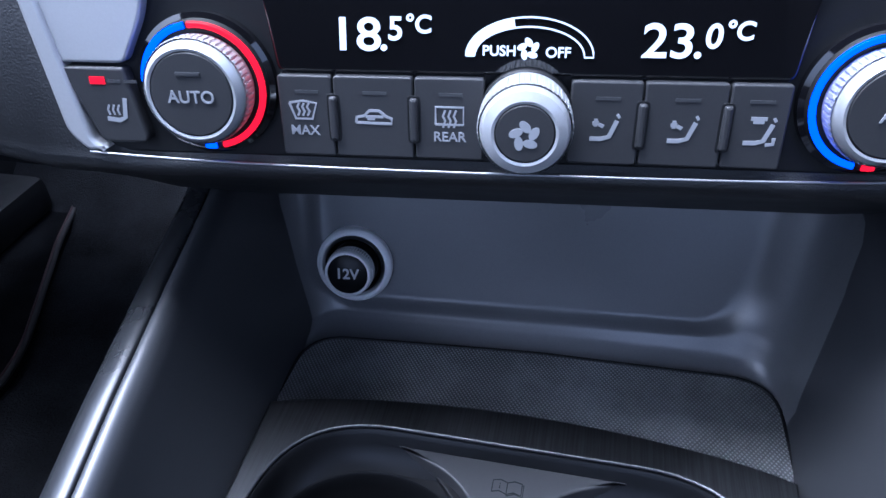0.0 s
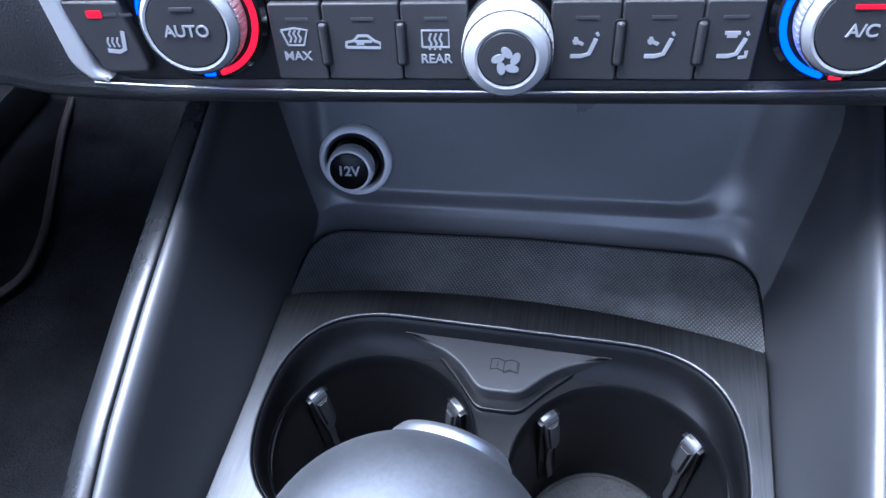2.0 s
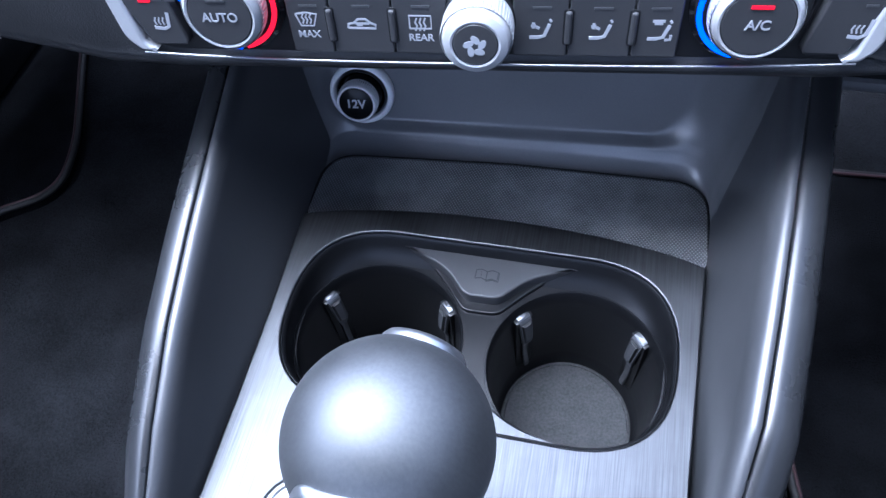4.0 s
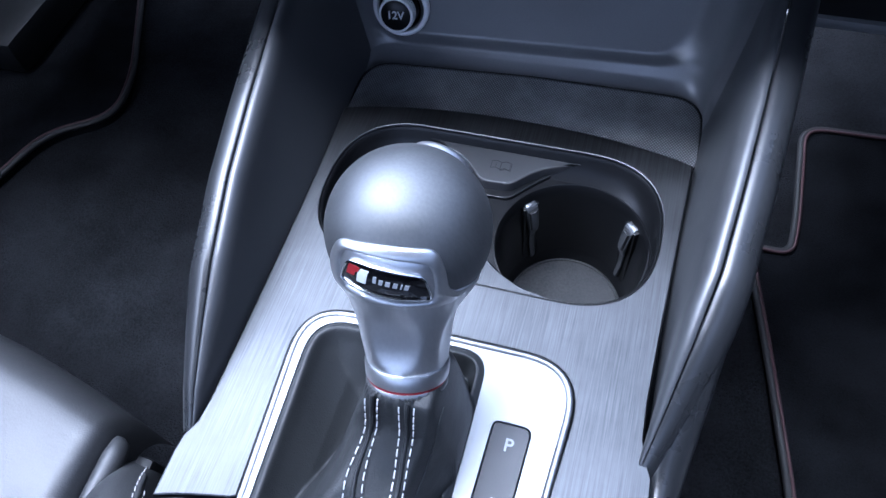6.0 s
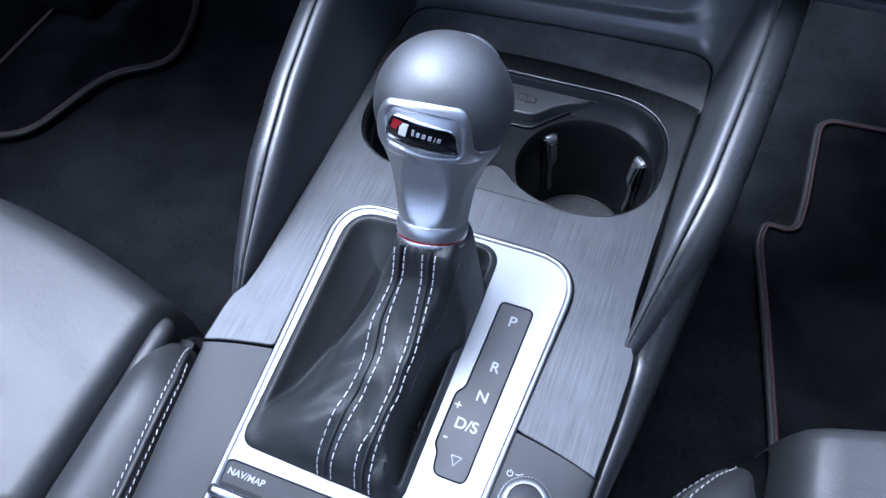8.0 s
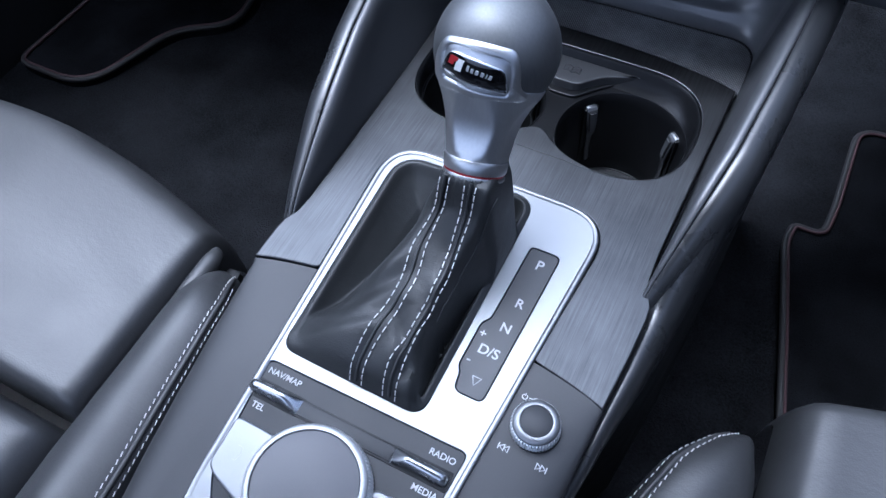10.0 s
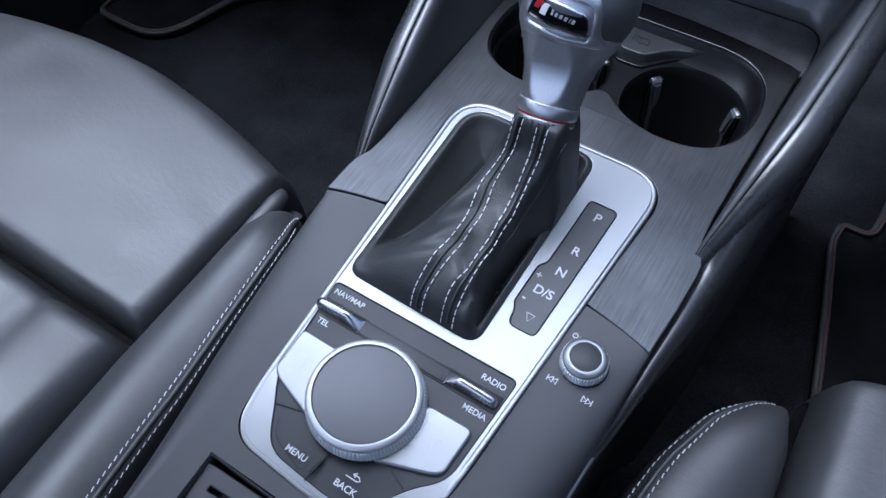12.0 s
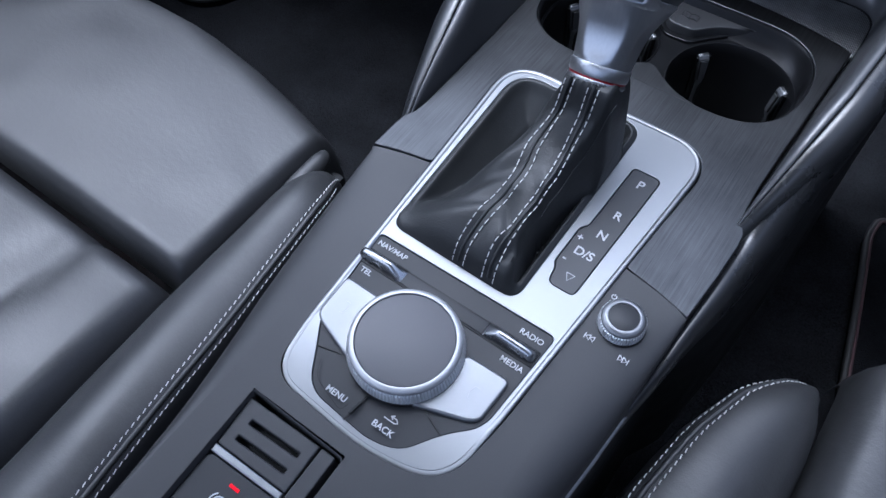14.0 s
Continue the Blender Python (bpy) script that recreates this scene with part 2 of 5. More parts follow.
def tube(bm, pts, r, n=8, closed=False, m=IDENT):
    """A round cord along points."""
    pts = [Vector(p) for p in pts]
    rows, k = [], len(pts)
    for i, p in enumerate(pts):
        a = pts[i - 1] if (i or closed) else p
        b = pts[(i + 1) % k] if (i < k - 1 or closed) else p
        d = (b - a).normalized()
        u = d.cross(Vector((0, 0, 1)))
        u = u.normalized() if u.length > 1e-4 else Vector((1, 0, 0))
        v = u.cross(d)
        rows.append([p + (u * math.cos(2 * math.pi * j / n) + v * math.sin(2 * math.pi * j / n)) * r for j in range(n)])
    made = loops(bm, rows, m)
    if closed:
        ring_faces(bm, made[-1], made[0])
    else:
        bm.faces.new(made[0])
        bm.faces.new(made[-1])
    return bm


def box(x0, x1, y0, y1, z0, z1, bevel=0.0008, m=IDENT, bm=None):
    bm = bm or bmesh.new()
    r = bmesh.ops.create_cube(bm, size=1)
    for v in r["verts"]:
        v.co = Vector(((x0 + x1) / 2 + v.co.x * (x1 - x0), (y0 + y1) / 2 + v.co.y * (y1 - y0), (z0 + z1) / 2 + v.co.z * (z1 - z0)))
    if bevel > 0:
        es = list({e for v in r["verts"] for e in v.link_edges})
        bmesh.ops.bevel(bm, geom=es, offset=bevel, segments=2, affect="EDGES", profile=0.6)
    if m is not IDENT:
        bmesh.ops.transform(bm, matrix=m, verts=bm.verts)
    return bm


def bar_strokes(strokes, w, m, h=0.0002):
    """Flat line work: each stroke is a list of points, w wide, h thick."""
    bm = bmesh.new()
    for pts in strokes:
        pts = [Vector(p) for p in pts]
        left, right = [], []
        for i, p in enumerate(pts):
            a, b = pts[max(0, i - 1)], pts[min(len(pts) - 1, i + 1)]
            d = (b - a).normalized()
            q = Vector((-d.y, d.x)) * w / 2
            left.append(p + q)
            right.append(p - q)
        poly = left + right[::-1]
        lo = [bm.verts.new(m @ Vector((p.x, p.y, 0))) for p in poly]
        hi = [bm.verts.new(m @ Vector((p.x, p.y, h))) for p in poly]
        ring_faces(bm, lo, hi)
        k = len(pts)
        for i in range(k - 1):
            bm.faces.new((hi[i], hi[i + 1], hi[2 * k - 2 - i], hi[2 * k - 1 - i]))
    return bm


def letters(name, body, size, m, mat, parent, shear=0.0, thick=0.0, align="CENTER"):
    """Printed writing in the built-in font, as a thin mesh."""
    cu = bpy.data.curves.new(name, "FONT")
    cu.body, cu.size, cu.align_x, cu.align_y, cu.shear = body, size, align, "CENTER", shear
    cu.extrude, cu.offset = 0.00012, thick
    ob = new(name, cu)
    me = bpy.data.meshes.new_from_object(ob.evaluated_get(bpy.context.evaluated_depsgraph_get()))
    scene.collection.objects.unlink(ob)
    bpy.data.objects.remove(ob)
    bm = bmesh.new()
    bm.from_mesh(me)
    bmesh.ops.transform(bm, matrix=m, verts=bm.verts)
    return part(name, bm, mat, parent)


def knurl(r, z0, z1, count, depth, m, lean=0.0, flare=0.0):
    """A rim of flat-topped teeth with narrow gaps between them."""
    bm = bmesh.new()
    rows = []
    for t in (0.0, 0.08, 0.16, 0.84, 0.92, 1.0):
        row = []
        e = depth if 0.1 < t < 0.9 else depth * 0.2
        rr = r + flare * (1 - t)
        for k in range(count):
            for f, up in ((0.0, 1), (0.5, 1), (0.66, -1), (0.84, -1)):
                a = 2 * math.pi * (k + f) / count + lean * t
                row.append(((rr + up * e) * math.cos(a), (rr + up * e) * math.sin(a), z0 + (z1 - z0) * t))
        rows.append(row)
    loops(bm, rows, m)
    return bm


def lerp_table(table, y):
    """Piecewise smooth reading of rows (y, a, b, ...)."""
    if y <= table[0][0]:
        return table[0][1:]
    for p, q in zip(table, table[1:]):
        if y <= q[0]:
            t = (y - p[0]) / (q[0] - p[0])
            return tuple(a + (b - a) * t for a, b in zip(p[1:], q[1:]))
    return table[-1][1:]


def smooth_table(table, y):
    """As lerp_table, but with a rounded course through the rows."""
    if y <= table[0][0] or y >= table[-1][0]:
        return lerp_table(table, y)
    i = max(k for k in range(len(table) - 1) if table[k][0] <= y)
    a, b = table[i], table[i + 1]
    p, q = table[max(0, i - 1)], table[min(len(table) - 1, i + 2)]
    w = b[0] - a[0]
    t = (y - a[0]) / w
    out = []
    for c in range(1, len(a)):
        ma, mb = (b[c] - p[c]) / max(1e-9, b[0] - p[0]) * w, (q[c] - a[c]) / max(1e-9, q[0] - a[0]) * w
        out.append((2 * t ** 3 - 3 * t * t + 1) * a[c] + (t ** 3 - 2 * t * t + t) * ma + (3 * t * t - 2 * t ** 3) * b[c] + (t ** 3 - t * t) * mb)
    return out


def stitches(pts, step, length, r, lift=0.0, skew=0.0):
    """Thread: short fat stitches along a line of points, with their normals."""
    bm = bmesh.new()
    run = 0.0
    for (a, na), (b, nb) in zip(pts, pts[1:]):
        a, b = Vector(a), Vector(b)
        d = b - a
        L = d.length
        if L < 1e-7:
            continue
        d.normalize()
        while run < L:
            c = a + d * run + Vector(na) * lift
            side = Vector(na).cross(d)
            dd = (d + side * skew).normalized()
            tube(bm, [c - dd * length / 2, c - dd * length * 0.3 + Vector(na) * r * 0.7, c + dd * length * 0.3 + Vector(na) * r * 0.7, c + dd * length / 2], r, 6)
            run += step
        run -= L
    return bm


# ---- the setting: the car's cabin
FLOOR = -0.30


def structure(name, bm, mat, label, category):
    return tagged(part(name, bm, mat), label, category, kind="structure")


def cabin():
    bm = bmesh.new()
    rows = []
    for j in range(40):
        y = -1.3 + j * 0.062
        rows.append([(x * 0.062, y, FLOOR + 0.004 * noise.noise(Vector((x * 0.5, y * 8, 0))) + max(0, y - 0.72) * 0.9) for x in range(-13, 14)])
    sheet(bm, rows)
    structure("floor", bm, CARPET, "dark charcoal carpet of the car floor", "carpet")
    for k, s in (("left", -1), ("right", 1)):
        # upper edges, out of view, are raised to block light from the sides
        bm = box(s * 0.74, s * 0.80, -1.3, 1.1, FLOOR - 0.05, 0.32 if s < 0 else 0.54, 0.01)
        structure("wall_" + k, bm, BLACK, "black door panel with its height set to limit side light", "door panel")
        bm = box(s * 0.60, s * 0.66, -0.55, -0.45, 0.24, 0.78, 0.01)
        structure("wall_pillar_" + k, bm, HEADLINER, "light grey lined door pillar", "pillar")
    structure("wall_front", box(-0.8, 0.8, 1.1, 1.16, FLOOR - 0.05, 0.45, 0.01), BLACK, "black bulkhead under the windscreen", "bulkhead")
    structure("wall_rear", box(-0.8, 0.8, -1.36, -1.3, FLOOR - 0.05, 0.28, 0.01), BLACK, "black rear wall of the cabin", "wall")
    # roof lining, never in view: front and rear edges are placed to shape the light
    o = rounded([(-0.64, -0.88, 0.06), (0.64, -0.88, 0.06), (0.60, 0.03, 0.06), (0.0, 0.05, 0.3), (-0.60, 0.03, 0.06)])
    structure("ceiling", slab(o, 0.76, 0.80, 0.004), HEADLINER, "unseen light grey roof lining with edges set to shape the light", "ceiling")


# ---- centre console
def finely(outline, step=2.0):
    """The outline with points at most a step apart."""
    out = []
    for a, b in zip(outline, outline[1:] + outline[:1]):
        n = max(1, math.ceil((b - a).length / step))
        out += [a.lerp(b, k / n) for k in range(n)]
    return out


XC = -0.0055
FRAME_OUT = rounded([(-0.0735, 0.1148, 0.027), (0.0660, 0.1148, 0.028), (0.0525, -0.0900, 0.010), (0.0470, -0.1290, 0.026), (0.0080, -0.1372, 0.030), (-0.0540, -0.1325, 0.024), (-0.0585, -0.1000, 0.010)], 9)
BOOT_RIM = rounded([(-0.0655, 0.1085, 0.020), (0.0222, 0.1095, 0.013), (0.0225, -0.0325, 0.009), (-0.0585, -0.0310, 0.008)], 8)
CTRL = rounded([(-0.0600, -0.0388, 0.004), (0.0508, -0.0382, 0.004), (0.0470, -0.0970, 0.008), (0.0340, -0.1090, 0.014), (0.0215, -0.1275, 0.012), (0.0060, -0.1318, 0.010),
                (-0.0335, -0.1285, 0.010), (-0.0445, -0.1095, 0.014), (-0.0535, -0.0960, 0.008)], 7)
GATE = rounded([(0.0318, 0.0795, 0.0030), (0.0487, 0.0795, 0.0040), (0.0455, -0.0130, 0.0035), (0.0305, -0.0130, 0.004), (0.0292, -0.0030, 0.003),
                (0.0268, 0.0000, 0.003), (0.0272, 0.0265, 0.003), (0.0305, 0.0300, 0.003)], 5)
CARD_HOLE = rounded([(-0.0545, -0.1445, 0.002), (0.0030, -0.1455, 0.003), (0.0060, -0.30, 0.003), (-0.0490, -0.30, 0.003)], 4)
CUPS = rounded([(-0.0912, 0.1452, 0.046), (0.0900, 0.1452, 0.046), (0.0900, 0.2385, 0.046), (-0.0912, 0.2385, 0.046)], 12)

# inner seam of the side rails: y, half width, height
RAILS = [(0.040, 0.0985, -0.004), (0.055, 0.1010, 0.006), (0.080, 0.1050, 0.018), (0.110, 0.1095, 0.0315), (0.150, 0.1150, 0.0445), (0.190, 0.1192, 0.0540),
         (0.230, 0.1228, 0.0625), (0.270, 0.1258, 0.0715), (0.310, 0.1285, 0.0820), (0.360, 0.1310, 0.0960)]


def flank(y, s):
    """Half width of the console behind the brushed panel, where it narrows towards the rear."""
    return lerp_table([(-0.40, 0.0715, 0.0715), (-0.26, 0.0725, 0.0725), (-0.22, 0.0750, 0.0757), (-0.18, 0.0805, 0.0816), (-0.145, 0.0865, 0.0868), (-0.105, 0.0935, 0.0914), (-0.075, 0.0975, 0.0940), (-0.04, 0.1010, 0.0962), (0.0, 0.1035, 0.0982), (0.022, 0.1040, 0.0990)], y)[0 if s < 0 else 1]


def console():
    c = thing("center_console", (0, 0.0, FLOOR), "charcoal plastic center console with brushed dark trim between the seats", "car console")

    # brushed panel round the cup holders and the lever
    edge = []
    for k in range(25):
        t = k / 24
        x = -0.1005 + 0.201 * t
        edge.append(Vector((x, 0.2425 + 0.0125 * (1 - (2 * t - 1) ** 2) ** 0.8)))
    right = [(0.0985, 0.190), (0.0965, 0.140), (0.0955, 0.105), (0.0960, 0.0880), (0.0985, 0.0790), (0.1015, 0.0720), (0.1020, 0.064), (0.1010, 0.040), (0.0985, 0.0095)]
    seam = [(0.0985 - 0.2025 * k / 24, 0.0095 + 0.0125 * (1 - abs(2 * k / 24 - 1) ** 2.5)) for k in range(1, 24)]
    left = [(-0.1040, 0.0095), (-0.1040, 0.030), (-0.1030, 0.038), (-0.0995, 0.0450), (-0.0985, 0.056), (-0.0985, 0.090), (-0.0985, 0.140), (-0.0990, 0.190)]
    fo = inset(FRAME_OUT, -0.0004)
    front = [p for p in fo if p.y > 0.02]
    front.sort(key=lambda p: math.atan2(p.y - 0.02, p.x - XC))
    mid = [Vector((0.0588, 0.0190))] + front + [Vector((-0.0673, 0.0190))]
    out = edge + [Vector(p) for p in right + [q for q in seam if q[0] > 0.0605]] + mid + [Vector(p) for p in [q for q in seam if q[0] < -0.0690] + left]
    part("brushed_panel", slab(out, -0.024, 0.0, 0.0009, [CUPS]), BRUSHED, c, "brushed dark grey metal trim panel")

    # matt panel behind it, flat in the middle
    fo = inset(FRAME_OUT, -0.0004)
    bm = bmesh.new()
    for side in (-1, 1):
        pts = sorted([p for p in fo if p.y < -0.02 and (p.x - XC) * side > 0.004], key=lambda p: -p.y)
        x_top = 0.0588 if side > 0 else -0.0673
        pts = [Vector((x_top, 0.0178))] + [Vector((x_top + (pts[0].x - x_top) * t, 0.0178 + (pts[0].y - 0.0178) * t)) for t in (0.25, 0.5, 0.75)] + pts
        rows = []
        for p in pts:
            row = []
            for k in range(7):
                x = p.x + (side * 0.070 - p.x) * k / 6
                row.append((x, p.y if p is not pts[0] else 0.0083 + 0.0125 * (1 - abs(x / 0.104) ** 2.5), 0.0))
            rows.append(row)
        sheet(bm, rows)
        edge = pts[-1]
        sheet(bm, [[(side * 0.070, edge.y, 0), (edge.x, edge.y, 0), (0.0, edge.y, 0)], [(side * 0.070, -0.1440, 0), (edge.x, -0.1440, 0), (0.0, -0.1440, 0)]])
    sheet(bm, [[(-0.070, y, 0), (-0.0545 + (0.0055 * (-0.144 - y) / 0.156), y, 0)] for y in (-0.144, -0.20, -0.30)])
    sheet(bm, [[(0.0030 + 0.003 * (-0.144 - y) / 0.156, y, 0), (0.0365, y, 0), (0.070, y, 0)] for y in (-0.144, -0.20, -0.30)])
    sheet(bm, [[(-0.070, -0.30, 0), (0.070, -0.30, 0)], [(-0.070, -0.365, 0), (0.070, -0.365, 0)]])
    for s in (-1, 1):
        rows = []
        for j in range(40):
            y = 0.0083 - j * 0.0095
            k = min(1.0, j / 18)
            y0 = y + 0.0125 * (1 - (0.070 / 0.104) ** 2.5) * (1 - k)
            drop, wide = 0.0012 + 0.0198 * k ** 0.8, flank(y0, s) - 0.070
            row = []
            for i in range(13):
                a = i / 12
                ang = a * math.pi / 2
                x = 0.070 + wide * math.sin(ang) ** 0.9
                yy = y0 if j else 0.0083 + 0.0125 * (1 - min(1, x / 0.104) ** 2.5)
                row.append((s * x, yy, -drop * (1 - math.cos(ang))))
            row.append((s * (0.070 + wide + 0.001), row[-1][1], -drop - 0.02))
            rows.append(row)
        sheet(bm, rows)
    part("rear_panel", bm, SOFT, c, "matt charcoal soft-touch panel", 50)

    # deep sides of the console down to the carpet
    for s in (-1, 1):
        bm = bmesh.new()
        rows = []
        for j in range(26):
            y = 0.40 - j * 0.03
            (w, h) = lerp_table(RAILS, y)
            top = min(-0.012, h - 0.025) if y > 0.05 else -0.014
            w = w + 0.010 if y > 0.05 else flank(y, s) - 0.001
            rows.append([(s * w, y, top), (s * (w + 0.003), y, top - 0.03), (s * (w + 0.006), y, -0.16), (s * (w + 0.012), y, FLOOR)])
        sheet(bm, rows)
        part("side_panel", bm, BLACK, c, "black plastic side panel", 50)
    # narrow ledge line along the rear flanks
    for s in (-1, 1):
        bm = tube(bmesh.new(), [(s * (flank(0.006 - 0.02 * k, s) + 0.0004), 0.006 - 0.02 * k, -0.025 - 0.0004 * k) for k in range(19)], 0.0018, 8)
        part("flank_bead", bm, WALLP, c)
    rails(c)
    tray(c)
    cup_holder(c)
    return c


def rails(c):
    for s in (-1, 1):
        inner, outer = [], []
        low = 0.072 if s > 0 else 0.040
        ys = [low + (0.360 - low) * k / 40 for k in range(41)]
        for y in ys:
            w, h = lerp_table(RAILS, y if y > 0.15 else 0.040 + (y - low) * 0.110 / (0.150 - low))
            w -= s * 0.003
            g = min(1.0, max(0.12, (y - low + 0.008) / 0.07))
            floor_x = 0.0985 + 0.0045 * max(0, min(1, (y - 0.19) / 0.08))
            row = []
            for dx, dz in ((-0.0004, -0.0030), (-0.0004, -0.0006), (-0.0008, 0.0), (-0.0030, 0.0002), (-0.0050, -0.0010), (-0.0068, -0.0036), (-0.0080, -0.0075), (-0.0088, -0.013)):
                row.append((w + dx * g, y, h + dz * g))
            wx, wz = row[-1][0], row[-1][2]
            for t in (0.3, 0.6, 0.85, 1.0):
                row.append((wx + (floor_x - wx) * t ** 1.2, y, wz + (-0.010 - wz) * t))
            inner.append([(s * x, yy, z) for x, yy, z in row])
            row = []
            for dx, dz in ((0.0004, -0.0030), (0.0004, -0.0006), (0.0010, 0.0), (0.0044, -0.0003), (0.0086, -0.0018), (0.0124, -0.0054), (0.0148, -0.0110), (0.0158, -0.020), (0.0160, -0.045)):
                row.append((s * (w + dx * (0.35 + 0.65 * g)), y, h + dz * (0.35 + 0.65 * g)))
            outer.append(row)
        bm = bmesh.new()
        sheet(bm, inner)
        # darker tone than the tray wall carries the shade on the sides
        part("side_wall", bm, SHADED_SIDEP, c, "inner side wall with its shade put into a darker grey", 60)
        bm = bmesh.new()
        sheet(bm, outer)
        part("side_rail", bm, RAIL, c, "satin grey curved side rail", 60)
    # the foot of the rail runs on along the console, under the edge of the panels
    foot = [(-0.075, 0.0925, -0.0300, 0.14), (-0.045, 0.0950, -0.0240, 0.20), (-0.015, 0.0985, -0.0130, 0.30), (0.0095, 0.1000, -0.0080, 0.42), (0.040, 0.1022, -0.0050, 0.62), (0.064, 0.1030, -0.0045, 0.80), (0.080, 0.1030, 0.0, 0.95), (0.134, 0.1085, 0.0365, 1.0)]
    rows = []
    for k in range(45):
        y = -0.075 + 0.209 * k / 44
        x, z, g = smooth_table(foot, y)
        rows.append([(x + dx * g, y, z + dz * g) for dx, dz in ((-0.0020, -0.0030), (0.0004, -0.0012), (0.0020, -0.0004), (0.0052, -0.0010), (0.0090, -0.0030), (0.0124, -0.0072), (0.0146, -0.0140), (0.0158, -0.024), (0.0162, -0.060))])
    bm = bmesh.new()
    sheet(bm, rows)
    part("rail_foot", bm, RAIL, c, "", 60)


def tray(c):
    # floor of the open tray and its textured rubber pad
    bm = slab(rounded([(-0.106, 0.240, 0.0), (0.106, 0.240, 0.0), (0.112, 0.306, 0.02), (-0.112, 0.300, 0.02)]), -0.016, -0.0105, 0.0)
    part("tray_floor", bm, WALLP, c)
    front = [Vector((-0.099 + 0.198 * k / 20, 0.243 + 0.0125 * (1 - (2 * k / 20 - 1) ** 2) ** 0.8)) for k in range(21)]
    back = rounded([(0.103, 0.250, 0), (0.1020, 0.2985, 0.020), (0.0, 0.2968, 0.01), (-0.1020, 0.2890, 0.018), (-0.103, 0.250, 0)], 8)
    part("tray_pad", slab(front + back, -0.0112, -0.0080, 0.0008), RUBBER, c, "dusty ribbed black rubber tray mat")
    rim = inset(front + back, -0.0004)
    part("pad_rim", tube(bmesh.new(), [(p.x, p.y, -0.0084) for p in rim], 0.0009, 6, True), BLACK, c)
    # curved back wall: one sweep along a side wall, round a broad corner and across, with the shallow recess of the socket pressed into it
    prof = [(-0.0105, 0.2955), (-0.0102, 0.2990), (-0.0090, 0.3030), (-0.0066, 0.3065), (-0.0030, 0.3095), (0.0020, 0.3122), (0.0144, 0.3168), (0.034, 0.3235), (0.07, 0.336), (0.13, 0.356)]
    levels = [-0.0105, -0.0102, -0.0096, -0.0088, -0.0078, -0.0066, -0.0054, -0.0042] + [-0.0034 + 0.0007 * k for k in range(16)] + [0.0078 + 0.0035 * k for k in range(12)] + [0.050 + 0.01 * k for k in range(9)]

    def side_x(s, y, z):
        """Where the inner side wall stands."""
        w, h = lerp_table(RAILS, y)
        wx, wz = w - s * 0.003 - 0.0088, h - 0.013
        floor_x = 0.0985 + 0.0045 * max(0, min(1, (y - 0.19) / 0.08))
        t = max(0.0, min(1.0, (wz - z) / (wz + 0.010)))
        return wx + (floor_x - wx) * t ** 1.2

    def recess(x, z):
        """How deep the panel round the socket lies behind its border."""
        dl, dr, db = x + 0.1070 + 0.05 * z, 0.1000 + 0.10 * z - x, z + 0.0022
        side, r = min(dl, dr), 0.024
        d = r - math.hypot(r - side, r - db) if side < r and db < r else min(side, db)
        t = max(0.0, min(1.0, d / (0.0030 + 0.0175 * max(0.0, min(1.0, (x - 0.072) / 0.03)))))
        return 0.0050 * t * t * (3 - 2 * t)

    rows = []
    for z in levels:
        yb = lerp_table(prof, z)[0]
        t = max(0.0, min(1.0, (z + 0.0100) / 0.030))
        half = {}
        for s in (-1, 1):
            r = 0.014 + (0.002 if s < 0 else 0.010) * t * t * (3 - 2 * t)
            pts = []
            for k in range(9):
                y = yb - r - 0.010 * (1 - k / 8)
                pts.append((s * (side_x(s, y, z) + 0.0006 - 0.0010 * k / 8), y))
            a, b = Vector((side_x(s, yb - r, z) - 0.0004, yb - r)), Vector((side_x(s, yb, z) - 0.0004, yb))
            c2 = b - Vector((r * 1.1, 0))
            for k in range(1, 17):
                t = k / 16
                p = a * (1 - t) ** 2 + b * 2 * t * (1 - t) + c2 * t * t
                pts.append((s * p.x, p.y))
            half[s] = pts
        xl, xr = half[-1][-1][0], half[1][-1][0]
        across = [(xl + (xr - xl) * k / 70, yb) for k in range(1, 70)]
        row = []
        for x, y in half[-1] + across + half[1][::-1]:
            zz = z + 0.035 * x * max(0.0, min(1.0, (z + 0.0105) / 0.008))
            yy = y + 0.030 * x * min(1, max(0, (y - 0.26) / 0.04)) + (recess(x, z) if abs(x) < 0.115 else 0)
            if abs(x) > 0.085 and y < 0.315:
                zz = min(zz, lerp_table(RAILS, y)[1] - 0.0125 + 0.5 * max(0, 0.112 - abs(x)))
            row.append((x, yy, zz))
        rows.append(row)
    bm = bmesh.new()
    sheet(bm, rows)
    # paler tone carries the light that falls on the back wall
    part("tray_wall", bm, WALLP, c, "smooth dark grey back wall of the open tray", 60)


